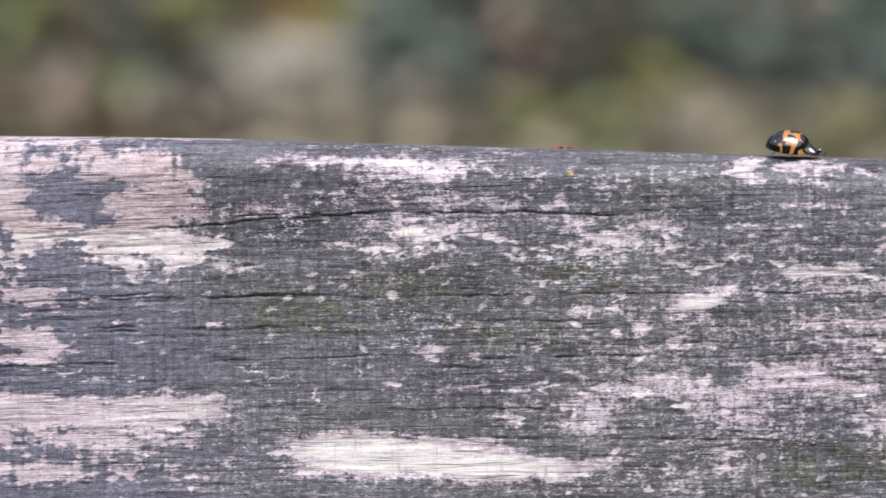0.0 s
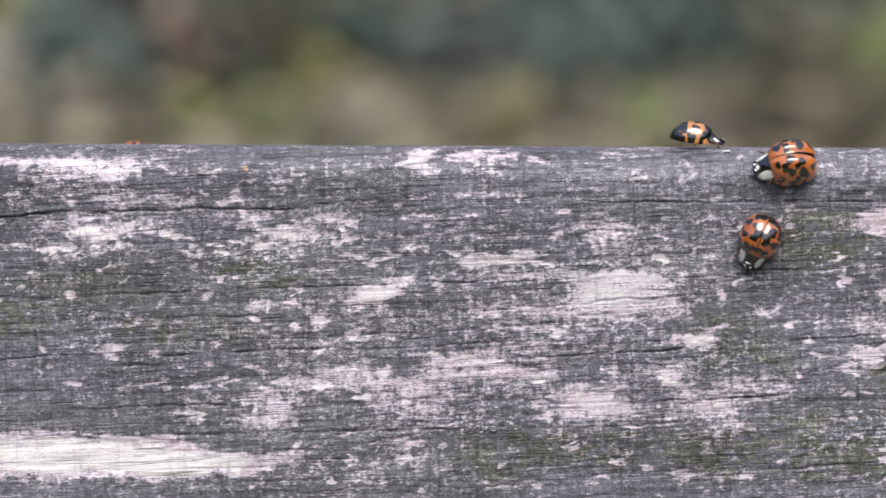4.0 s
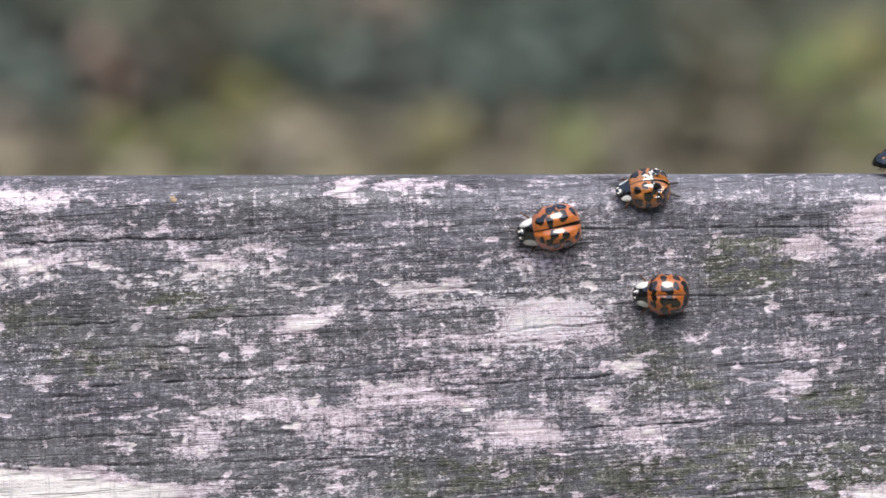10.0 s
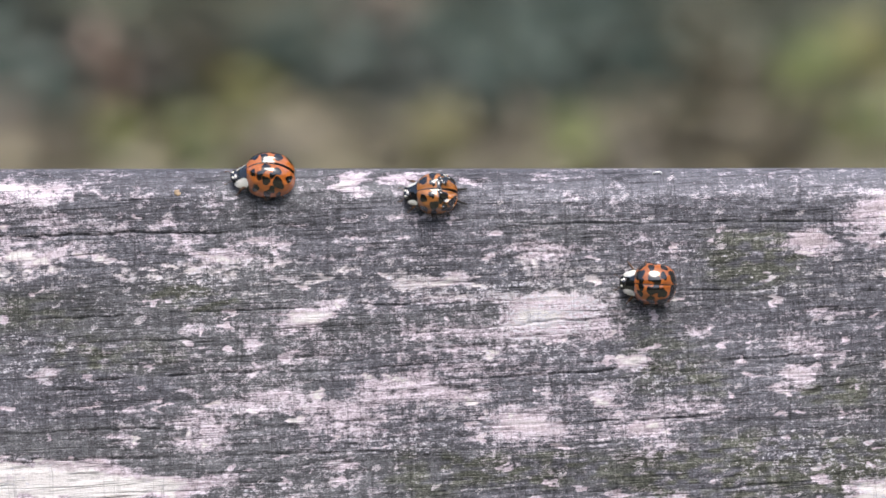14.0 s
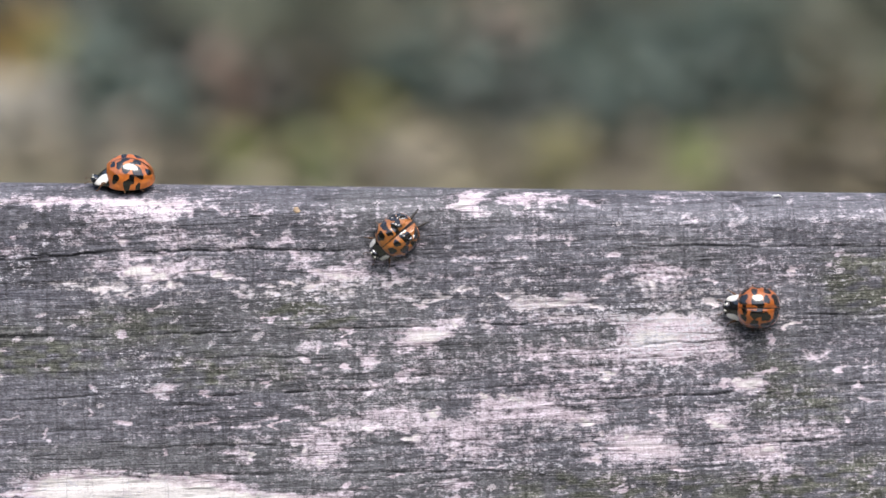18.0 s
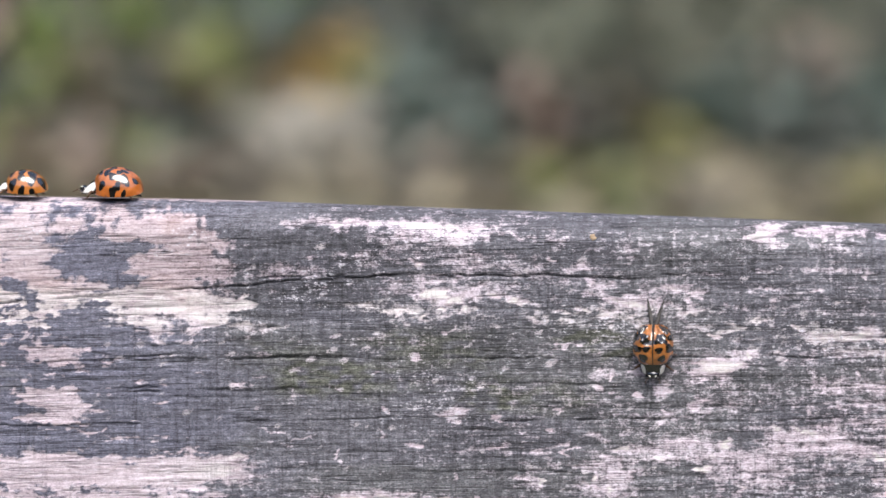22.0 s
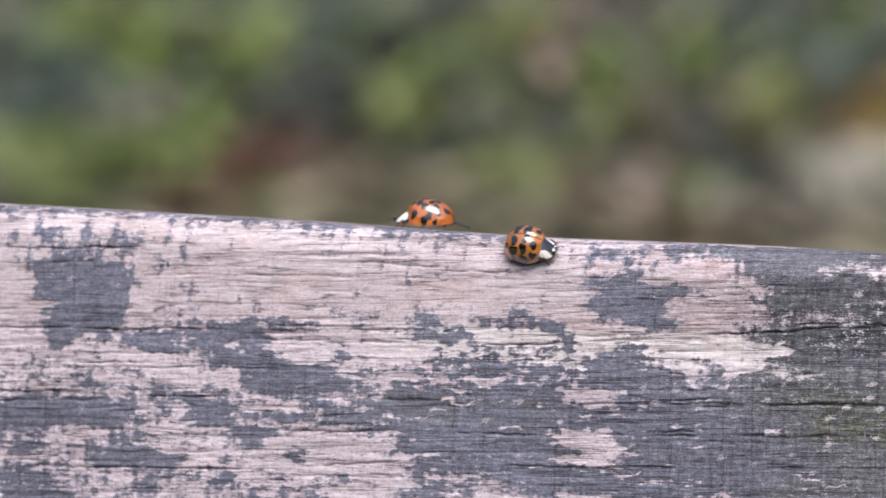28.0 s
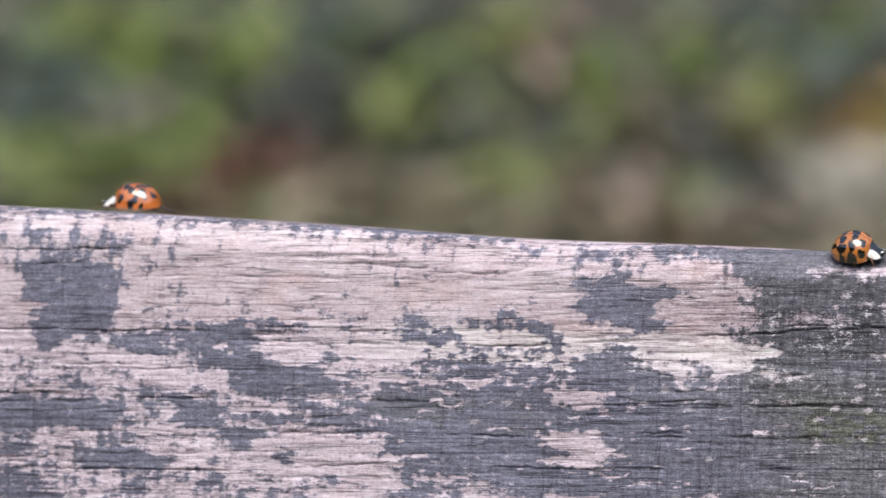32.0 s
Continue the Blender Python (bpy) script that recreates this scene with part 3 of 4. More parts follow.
def build_rail():
    u = np.concatenate([np.linspace(-620, -165, 60), np.arange(-158, 56, 0.14), np.linspace(60, 520, 60)])
    s = np.concatenate([np.linspace(-FACE + ROUND, -40, 14), np.arange(-36, 0, 0.14), np.linspace(0, ARC, 34),
                        np.linspace(ARC, ARC + FLAT, 40)[1:], np.linspace(ARC + FLAT, 2 * ARC + FLAT, 10)[1:],
                        np.linspace(2 * ARC + FLAT, 2 * ARC + FLAT + FACE - ROUND, 12)[1:]])
    uu, ss = np.meshgrid(u, s)
    e = np.where(ss < 0, ROUND - ss, ROUND - np.minimum(ss, ARC + 10) * ROUND / ARC)   # millimetres below the crest, unrolled
    grain = e + 0.05 * uu * np.clip(e / 10, 0.2, 1) + 0.7 * np.sin(uu / 31.0) * np.clip(e / 14, 0, 1) + 0.3 * np.sin(uu / 11.0 + e / 5)
    wu = uu + 1.4 * (value_noise(uu, e, 3.0, 1.2, 1) - 0.5) + 1.0 * (value_noise(uu, e, 0.8, 0.4, 2) - 0.5)
    shift = (7.0 * (value_noise(uu, grain, 26, 0.9, 61) - 0.5) + 5.0 * (value_noise(uu, grain, 12, 0.42, 62) - 0.5)
             + 3.0 * (value_noise(uu, grain, 5, 0.3, 63) - 0.5))     # flakes tear along the grain
    tear = soft_step(uu, -74, -60)
    wu = wu + shift * (0.36 - 0.10 * tear)
    we = e + 0.7 * (value_noise(uu, e, 2.2, 1.5, 3) - 0.5) + 0.6 * (value_noise(uu, e, 0.7, 0.35, 4) - 0.5)

    # where the grey skin has flaked off the pale wood
    edge = -wu + 4.0 * (value_noise(uu, e, 5.0, 2.4, 64) - 0.5) + 1.5 * (value_noise(uu, e, 1.6, 0.5, 65) - 0.5)
    left = soft_step(edge, 63.0, 68.5)
    skin = soft_step(-uu + 16 * (value_noise(uu, grain, 9, 2.0, 66) - 0.5) + 8 * (value_noise(uu, grain, 3, 0.7, 67) - 0.5), 54, 88)
    base = left * (0.62 + 0.26 * soft_step(-we, -9.5, -8.0) * soft_step(we, 2.2, 4.0) - 0.30 * soft_step(we, 10.5, 12.5) * soft_step(wu, -106, -98) - (0.34 + 0.55 * soft_step(wu, -109, -104)) * soft_step(we, 17.0, 19.0)) - 0.62 * (1 - left)
    base -= soft_step(-wu, 92, 97) * (0.55 + 1.1 * (value_noise(uu, grain, 9, 0.7, 81) - 0.5)) * soft_step(-we, -2.6, -1.0)
    base += 0.24 * (1 - left) * soft_step(wu, -34, -20) * soft_step(-wu, -30, -16) * soft_step(we, 9, 14) * soft_step(-we, -32, -28)
    level = base + patches(wu, we, WORN_PLACES)
    rag = (0.55 * (value_noise(uu, grain, 9, 2.2, 5) - 0.5) + 0.75 * (value_noise(uu, grain, 2.4, 0.7, 6) - 0.5)
           + 0.8 * (value_noise(uu, grain, 0.9, 0.28, 7) - 0.5) + 0.5 * (value_noise(uu, grain, 0.35, 0.2, 8) - 0.5)
           + 0.6 * (value_noise(uu, grain, 0.55, 1.6, 28) - 0.5))
    torn = 0.6 * (value_noise(uu, grain, 3.2, 0.26, 26) - 0.5) + 1.0 * (value_noise(uu, grain, 0.55, 0.35, 27) - 0.5)
    strong = soft_step(level, 0.55, 1.1)
    bleach = 1 - soft_step(edge, 60, 74)
    bare = level * (1 - 0.15 * left) + rag * (0.68 + 0.54 * left) + bleach * (1 - strong) * (0.55 * torn - 0.06)
    worn = soft_step(bare, -0.06, 0.12)
    bare = bare * (1.3 * left + 0.75 * bleach + 0.8 * strong * bleach)

    # small pale flecks on the grey skin, in drifts
    drift = value_noise(uu, grain, 14, 4.5, 9) * 0.6 + value_noise(uu, grain, 4, 1.6, 10) * 0.4
    fleck = 1.5 * (drift - 0.5) + 0.25 * np.clip(level + 0.4, -0.6, 0.9) - 0.35 * skin - 0.9 * soft_step(-e, -3.8, -2.6) - 0.12
    moss = np.clip(patches(wu, we, MOSS), 0, 1) * soft_step(value_noise(uu, grain, 1.2, 0.5, 13) * 0.6 + value_noise(uu, grain, 5, 2, 14) * 0.4, 0.30, 0.62)
    moss += 0.22 * soft_step(value_noise(uu, grain, 16, 5, 15), 0.55, 0.8) * (1 - left)

    # drying checks along the grain, and fine cross cracks
    check = 0 * uu
    depth = 0 * uu
    rng = np.random.default_rng(21)
    lines = [(a, b, c, d, w) for a, b, c, d, w in CHECK_LINES]
    for _ in range(170):
        a = rng.uniform(-155, 50)
        c = a + rng.uniform(3, 24)
        b = rng.uniform(1.5, 36)
        lines.append((a, b, c, b - 0.05 * (c - a) + rng.uniform(-0.25, 0.25), rng.uniform(0.10, 0.34)))
    for _ in range(150):                        # thin open grain in the bare wood
        a = rng.uniform(-155, -75)
        c = a + rng.uniform(5, 30)
        b = rng.uniform(1.5, 34)
        lines.append((a, b, min(c, -64), b - 0.05 * (c - a) + rng.uniform(-0.25, 0.25), rng.uniform(0.25, 0.55)))
    for a, b, c, d, w in lines:
        cols = np.where((u > a) & (u < c))[0]
        if not len(cols):
            continue
        x = u[cols]
        f = (x - a) / (c - a)
        line = b + (d - b) * f + 0.30 * (value_noise(x, 0 * x + b, 4.0, 1, 31) - 0.5) + 0.22 * (value_noise(x, 0 * x + b, 0.9, 1, 32) - 0.5)
        wide = w * 0.046 * np.clip(np.minimum(f, 1 - f) * 9, 0, 1) * np.clip(2.2 * value_noise(x, 0 * x + b, 2.5, 1, 33) - 0.35, 0.1, 1.5)
        rows = np.where((e[:, cols[0]] > min(b, d) - 1.5) & (e[:, cols[0]] < max(b, d) + 1.5) & (s < ARC))[0]
        if not len(rows):
            continue
        gap = np.abs(e[np.ix_(rows, cols)] - line[None])
        cut = 1 - soft_step(gap, wide[None] * 0.3, wide[None] + 0.10)
        cut *= np.clip(wide[None] * 30, 0, 1)
        check[np.ix_(rows, cols)] = np.maximum(check[np.ix_(rows, cols)], cut * min(0.75, 0.28 + w * 0.45))
        depth[np.ix_(rows, cols)] = np.maximum(depth[np.ix_(rows, cols)], cut * (0.10 + 0.22 * w))
    for _ in range(210):
        x = rng.uniform(-150, 50)
        b, h = rng.uniform(3, 34), (rng.uniform(1.0, 7.0) if rng.random() < 0.75 else rng.uniform(8.0, 22.0))
        cols = np.where(np.abs(u - x) < 0.5)[0]
        rows = np.where((e[:, 0] > b) & (e[:, 0] < b + h) & (s < 0))[0]
        if len(rows) and len(cols):
            way = x + 0.25 * (value_noise(0 * e[rows, 0] + x, e[rows, 0], 1, 0.8, 41) - 0.5)
            cut = (1 - soft_step(np.abs(u[cols][None] - way[:, None]), 0.02, 0.15)) * 0.62
            check[np.ix_(rows, cols)] = np.maximum(check[np.ix_(rows, cols)], cut * (1 - 0.6 * worn[np.ix_(rows, cols)]))
    tone = (0.30 * value_noise(uu, grain, 9, 0.5, 16) + 0.35 * value_noise(uu, grain, 2.5, 0.25, 17) + 0.35 * value_noise(uu, grain, 12, 4, 18))
    # edge shading put into the colour: crest darkened against the overhead sun, lighter band below
    tone += (0.26 * soft_step(-e, -3.6, -2.9) - 0.46 * soft_step(-e, -2.6, -1.7) * (1 - 0.75 * soft_step(uu, 8, 26))) * bleach + 0.12 * soft_step(-e, -5.0, -3.2) * soft_step(uu, 12, 30)
    tone -= 0.35 * soft_step(-e, -2.9, -1.8) * soft_step(value_noise(uu, grain, 10, 0.5, 71), 0.35, 0.7) * (1 - bleach)

    tone -= 0.42 * soft_step(-uu, 42, 56) * soft_step(uu, -76, -66) * soft_step(e, 1.5, 4.0) * soft_step(-e, -13, -9)          # a darker stain beside the flaked wood

    # relief: flaked places lie lower, ridges along the grain, open checks
    y, z, _, normal = section(ss)
    fine = (uu > -158) & (uu < 56) & (ss > -36) & (ss < ARC + 0.1)
    lift = fine * (-0.07 * worn + 0.10 * (value_noise(uu, grain, 7, 0.5, 19) - 0.5) + 0.06 * (value_noise(uu, grain, 1.2, 0.3, 20) - 0.5)
                   - depth)
    points = np.stack([uu, y, z + top(uu)], -1) + normal * lift[..., None]
    ob = grid_mesh("bench_back_rail", points * MM, WOOD, {"worn": np.clip(bare, -1, 1), "fleck": fleck, "bleach": np.maximum(bleach * (1 - 0.4 * strong), 0.22 + 0.45 * soft_step(we, 10, 14)), "skin": skin, "bright": np.clip(soft_step(level, 0.95, 1.5) * bleach + 0.15 * soft_step(-uu, 92, 99) * soft_step(-e, -3.1, -2.2) * soft_step(rag, -0.45, 0.2) + 0.6 * soft_step(we, 9.2, 10.4) * soft_step(-we, -14.5, -13.0) * soft_step(wu, -116, -100) * soft_step(rag, -0.6, 0.5), 0, 1), "moss": np.clip(moss, 0, 1), "check": check, "tone": tone, "crest": 0.75 * soft_step(-e, -3.3, -2.3) * bleach})
    me = ob.data
    # close the underside and the two ends
    bm = bmesh.new()
    bm.from_mesh(me)
    bm.verts.ensure_lookup_table()
    n, m = len(u), len(s)
    for k in (0, n - 1):
        bm.faces.new([bm.verts[r * n + k] for r in range(m)])
    for k in range(n - 1):
        bm.faces.new([bm.verts[k], bm.verts[k + 1], bm.verts[(m - 1) * n + k + 1], bm.verts[(m - 1) * n + k]])
    bm.to_mesh(me)
    bm.free()
    ob.matrix_world = FRAME
    return tagged(ob, "weathered grey wooden bench rail, flaking pale, mossy and cracked", "bench rail")


rail = build_rail()
for at in (-480.0, 380.0):
    bm = bmesh.new()
    bmesh.ops.create_cube(bm, size=1.0, matrix=pose(at * MM, 0.062, -0.44) @ Matrix.Diagonal((0.07, 0.06, 0.96, 1)))
    bmesh.ops.bevel(bm, geom=bm.edges[:], offset=0.005, segments=2, affect="EDGES")
    part("post", bm, POST, rail, "weathered grey upright post")


# ---- ladybirds ----
SPOTS = [(0.15, 0.30, 0.50), (0.17, 0.74, 0.52), (0.38, 0.16, 0.55), (0.40, 0.52, 0.60), (0.42, 0.90, 0.50),
         (0.66, 0.24, 0.58), (0.66, 0.62, 0.60), (0.66, 0.95, 0.42), (0.87, 0.45, 0.50)]


def wing_case(side, length, width, height, spots, swell, seed, bold, crumple=0.0, groove=0.05, gape=0.0):
    """One wing case: a quarter of a tall dome, with its spots."""
    rng = np.random.default_rng(seed)
    a, b = np.meshgrid(np.linspace(0, 1, 46), np.linspace(0, 1, 34), indexing="ij")
    k = 1.93 * a - 0.93                          # cut off in front, where the shield begins
    outline = np.clip(1 - np.abs(k) ** 2.9, 0, 1) ** (1 / 2.2) * (1 - 0.06 * k)
    crest = np.clip(1 - np.abs(k + 0.12) ** 2.0 / np.where(k < -0.12, 1.0, 1.2544), 0, 1) ** (1 / np.where(k < -0.12, 2.2, 1.7))
    angle = b * radians(98)
    x = length * (0.5 - a * 0.98)
    y = width / 2 * outline * np.sin(angle) ** 0.92
    z = height * crest * np.sign(np.cos(angle)) * np.abs(np.cos(angle)) ** 0.86
    z = z - groove * height * np.exp(-((b / (0.03 + 0.5 * groove)) ** 2)) * crest * (0.5 + 0.5 * a)
    y = np.maximum(y, 0) + 0.00002 + gape * length * a ** 1.5
    fold = crumple * soft_step(a, 0.42, 0.6) * soft_step(b, 0.02, 0.12) * (1 - soft_step(b, 0.8, 0.95))
    z = z + fold * height * (0.10 * np.sin(9.0 * b + 16 * a + seed) + 0.05 * np.sin(23.0 * b - 11 * a))
    mark = 0 * a
    for sa, sb, r in spots:
        r = r * swell * (1 + 0.12 * rng.standard_normal())
        da = (a - sa - 0.012 * rng.standard_normal()) * length * 1.12
        db = (b - sb - 0.015 * rng.standard_normal()) * width * 0.72 * np.clip(outline, 0.35, 1)
        turn = np.arctan2(db, da)
        wave = 1 + 0.15 * np.sin(2 * turn + rng.uniform(0, 6)) + 0.12 * np.sin(3 * turn + rng.uniform(0, 6)) + 0.05 * np.sin(5 * turn + rng.uniform(0, 6))
        d = (np.abs(da) ** 2.4 + np.abs(db * bold) ** 2.4) ** (1 / 2.4) / (r * MM * wave)
        mark = np.maximum(mark, np.clip(1.0 - 0.5 * d ** 1.6, 0, 1))
    seam = np.maximum(np.exp(-((b / 0.018) ** 2)), soft_step(b, 0.955, 0.995) * 0.8)
    return np.stack([x, side * y, z], -1), {"spot": mark, "seam": seam}


WING_TIPS = {}


def ladybird(case, length, width, height, swell=1.0, bold=1.0, wing=False, seed=1, label="", extra=(), crumple=0.0, lobes=1.0, groove=0.05, splay=0.0):
    """A ladybird that stands on z = 0 and looks along x. Lengths in millimetres."""
    L, W, H = length * MM, width * MM, height * MM
    le = L * 0.76
    thing = new("ladybird")
    thing.empty_display_size = 0.003
    tagged(thing, label, "ladybird", "ladybirds on the rail")
    lift = 0.72 * MM
    back = -L * 0.10
    for side in (1, -1):
        points, masks = wing_case(side, le, W, H - lift, SPOTS + list(extra), swell, seed * 7 + side, bold, crumple, groove, 0.3 * max(0.0, groove - 0.05))
        points = points + np.array([back, 0, lift])
        if side < 0:
            points = points[:, ::-1]
            masks = {key: value[:, ::-1] for key, value in masks.items()}
        ob = grid_mesh("wing_case", points[:, ::-1], case, {key: value[:, ::-1] for key, value in masks.items()})
        ob.parent = thing
    bm = bmesh.new()
    blob(bm, (back, 0, lift + 0.05 * MM), (le * 0.47, W * 0.46, 0.38 * MM), None, 20, 10)
    part("belly", bm, BELLY, thing, "dark flat underside")
    # neck shield: black with a white lobe on each side
    front = back + le * 0.5
    a, b = np.meshgrid(np.linspace(0, 1, 20), np.linspace(-1, 1, 41), indexing="ij")
    half = W * 0.35 * (1 - 0.30 * a) * np.clip(1 - (a * 0.985) ** 7, 0, 1) ** 0.5
    ang = b * radians(96)
    px = front - 0.07 * L + a * 0.28 * L + 0.02 * L * np.abs(b) ** 2
    py = half * np.sin(ang)
    pz = lift - 0.08 * H * a + (H - lift) * 0.56 * np.clip(1 - (a * 0.97) ** 1.6, 0, 1) ** 0.8 * np.clip(np.cos(ang), -0.2, 1)
    white = np.clip(1.2 - np.sqrt(((np.abs(b) - 0.64) / (0.30 * lobes)) ** 2 + ((a - 0.54) / (0.42 * lobes)) ** 2) * 0.7, 0, 1)
    ob = grid_mesh("neck_shield", np.stack([px, py, pz], -1)[:, ::-1], SHIELD, {"spot": white[:, ::-1], "seam": 0 * a})
    ob.parent = thing
    tagged(ob, "black shield with white side lobes")
    bm = bmesh.new()
    blob(bm, (front + 0.185 * L, 0, lift + H * 0.04), (0.075 * L, W * 0.16, H * 0.13))
    head = part("head", bm, BLACK, thing, "small black head")
    for side in (1, -1):
        bm = bmesh.new()
        blob(bm, (front + 0.215 * L, side * W * 0.07, lift + H * 0.135), (0.024 * L, 0.022 * L, 0.010 * L), None, 8, 5)
        part("face_spot", bm, IVORY, head, "small ivory spot on the face")
        bm = bmesh.new()
        blob(bm, (front + 0.20 * L, side * W * 0.14, lift + H * 0.07), (0.032 * L, 0.028 * L, 0.034 * L), None, 10, 7)
        part("eye", bm, EYES, head)
        bm = bmesh.new()
        rod(bm, (front + 0.24 * L, side * W * 0.10, lift + H * 0.02), (front + 0.30 * L, side * W * 0.18, lift + H * 0.03), 0.035 * MM, 0.03 * MM)
        rod(bm, (front + 0.30 * L, side * W * 0.18, lift + H * 0.03), (front + 0.35 * L, side * W * 0.18, lift - H * 0.03), 0.03 * MM, 0.06 * MM)
        part("antenna", bm, LEGS, head)
    legs = []
    for side in (1, -1):
        for k, (at, out) in enumerate(((0.26, 40), (0.06, 95), (-0.16, 135))):
            bm = bmesh.new()
            d = Vector((math.cos(radians(out)), side * math.sin(radians(out)), 0))
            hip = Vector((0, 0, 0))
            knee = hip + d * W * 0.16 + Vector((0, 0, 0.10 * MM))
            shin = knee + d * W * 0.11 + Vector((0, 0, -0.66 * MM))
            foot = shin + d * W * 0.06 + Vector((0, 0, -0.03 * MM))
            rod(bm, hip, knee, 0.13 * MM, 0.12 * MM)
            rod(bm, knee, shin, 0.11 * MM, 0.07 * MM)
            rod(bm, shin, foot, 0.06 * MM, 0.05 * MM)
            leg = part("leg", bm, LEGS, thing, "brown jointed leg")
            home = Vector((at * L, side * W * 0.26, 0.66 * MM))
            leg.location = home
            legs.append((leg, home, (k + (0 if side > 0 else 1)) % 2))
    if wing:
        for side in (1, -1):
            a, b = np.meshgrid(np.linspace(0, 1, 14), np.linspace(-1, 1, 7), indexing="ij")
            w = 0.058 * L * (1 - 0.75 * a ** 1.6)
            pts = np.stack([back - le * 0.36 - a * 0.54 * L, side * (0.022 * L + splay * L * a) + b * w * 0.8 + 0.03 * L * a,
                            lift + H * 0.16 + side * 0.03 * MM - 1.05 * MM * a + 0.10 * MM * np.cos(b * 1.5) + 0.03 * MM * np.cos(b * 9)], -1)
            under = pts - np.array([0, 0, 0.06 * MM])
            ring = np.concatenate([pts, under[:, ::-1]], 1)
            ob = grid_mesh("folded_wing", ring, WING, None, True)
            ob.parent = thing
            tagged(ob, "smoky wing tip poking out behind")
            WING_TIPS.setdefault(case.name, []).append(ob)
    return thing, legs


ORANGE = shell("orange_red_wing_case", (0.53, 0.150, 0.028), (0.010, 0.008, 0.007))
DEEP = shell("deep_orange_wing_case", (0.43, 0.122, 0.025), (0.010, 0.008, 0.007))
AMBER = shell("amber_wing_case", (0.52, 0.18, 0.034), (0.010, 0.008, 0.007))
TAWNY = shell("tawny_wing_case", (0.45, 0.165, 0.038), (0.012, 0.010, 0.008))
DARKER = shell("black_netted_wing_case", (0.56, 0.23, 0.055), (0.010, 0.009, 0.009))
large, large_legs = ladybird(ORANGE, 6.9, 4.7, 3.4, 0.84, 1.0, True, 1, "large orange-red ladybird with many black spots and smoky wing tips showing",
                             [(0.27, 0.36, 0.40), (0.54, 0.36, 0.38), (0.53, 0.76, 0.42)], groove=0.16)
deep, deep_legs = ladybird(DEEP, 6.1, 4.35, 3.0, 0.82, 1.0, False, 2, "deep orange ladybird with large dark spots on the rail's face",
                           [(0.14, 0.06, 0.36), (0.50, 0.08, 0.56), (0.92, 0.2, 0.5)])
pale_one, pale_legs = ladybird(AMBER, 5.9, 4.1, 2.9, 0.86, 1.0, False, 3, "amber ladybird with round black spots near the rail's edge")
small, small_legs = ladybird(TAWNY, 5.8, 4.2, 2.8, 0.78, 0.85, True, 4, "small tawny ladybird with dark wings trailing behind",
                             [(0.55, 0.10, 0.45), (0.80, 0.75, 0.45), (0.55, 0.30, 0.4), (0.84, 0.45, 0.5)], 0.7, 0.75, 0.14, 0.13)
dark_one, dark_legs = ladybird(DARKER, 6.0, 4.2, 2.75, 0.70, 0.85, False, 5, "black ladybird with an orange netted pattern on the rail's top",
                               [(0.08, 0.2, 0.7), (0.06, 0.7, 0.7), (0.30, 0.12, 0.5), (0.53, 0.78, 0.5), (0.78, 0.4, 0.75), (0.95, 0.3, 0.95), (0.80, 0.95, 0.85), (0.92, 0.7, 0.95), (0.68, 0.1, 0.6),
                                (0.25, 0.97, 0.5), (0.5, 0.98, 0.5), (0.7, 0.98, 0.55), (0.9, 0.98, 0.6), (0.02, 0.4, 0.6)], 0.0, 0.45)
hidden, hidden_legs = ladybird(ORANGE, 5.8, 4.6, 2.8, 0.85, 1.0, False, 6, "orange-red ladybird walking behind the rail's edge")


# ways: seconds, along the rail, across its section, heading
DARK_WAY = [
    (0, -5.06, 6.00, -3), (1, 0.45, 6.14, 0), (2, 7.99, 6.14, -4), (3, 16.26, 6.14, -2), (4, 19.60, 6.63, -2), (7, 32.14, 6.63, 0),
    (8, 37.43, 6.63, 0), (9, 44.33, 6.42, 0), (10, 49.03, 6.28, 0), (32, 105.43, 6.28, 0),
]
LARGE_WAY = [
    (0, 42.93, 2.61, 182), (3, 32.61, 2.61, 182), (4, 29.17, 2.01, 190), (4.5, 27.32, 1.18, 205), (6.5, 26.29, -1.26, 235), (7, 26.13, -0.98, 238),
    (7.5, 24.09, -1.12, 215), (8, 23.37, -0.72, 192), (9, 17.83, 0.14, 176), (10, 11.81, -1.58, 192), (11, 4.28, 0.27, 178), (12, -4.31, 1.44, 172),
    (13, -12.84, 2.26, 178), (16, -28.31, 4.33, 182), (17, -36.07, 5.31, 182), (18, -46.67, 5.03, 184), (19, -52.72, 5.45, 182),
    (20, -64.86, 5.59, 182), (21, -76.45, 5.72, 180), (22, -80.22, 5.93, 180), (23, -84.23, 6.14, 178), (24, -91.51, 6.77, 162),
    (25, -91.24, 6.84, 152), (26, -90.94, 6.91, 150), (27.2, -100.80, 12.00, 180), (28.5, -110.14, 18.00, 181), (29, -112.77, 18.00, 181), (30, -123.08, 18.00, 182),
    (31, -132.69, 18.00, 182), (32, -139.99, 18.00, 181),
]
DEEP_WAY = [
    (0, 29.92, -2.32, 225), (2.5, 28.27, -2.32, 225), (3, 27.94, -2.35, 238), (4, 26.10, -5.70, 245), (4.5, 25.76, -5.69, 235),
    (6.5, 23.63, -8.48, 205), (7, 23.64, -9.05, 194), (8, 23.34, -8.91, 184), (9, 23.49, -8.87, 178), (10, 23.52, -8.67, 180),
    (11, 23.02, -8.56, 180), (12, 21.69, -8.27, 175), (13, 21.88, -8.22, 178), (16, 20.91, -7.99, 177), (17, 20.41, -8.15, 178),
    (18, 20.24, -8.22, 180), (19, 20.23, -8.20, 180), (20, 20.22, -8.14, 180), (32, 20.10, -8.14, 180),
]
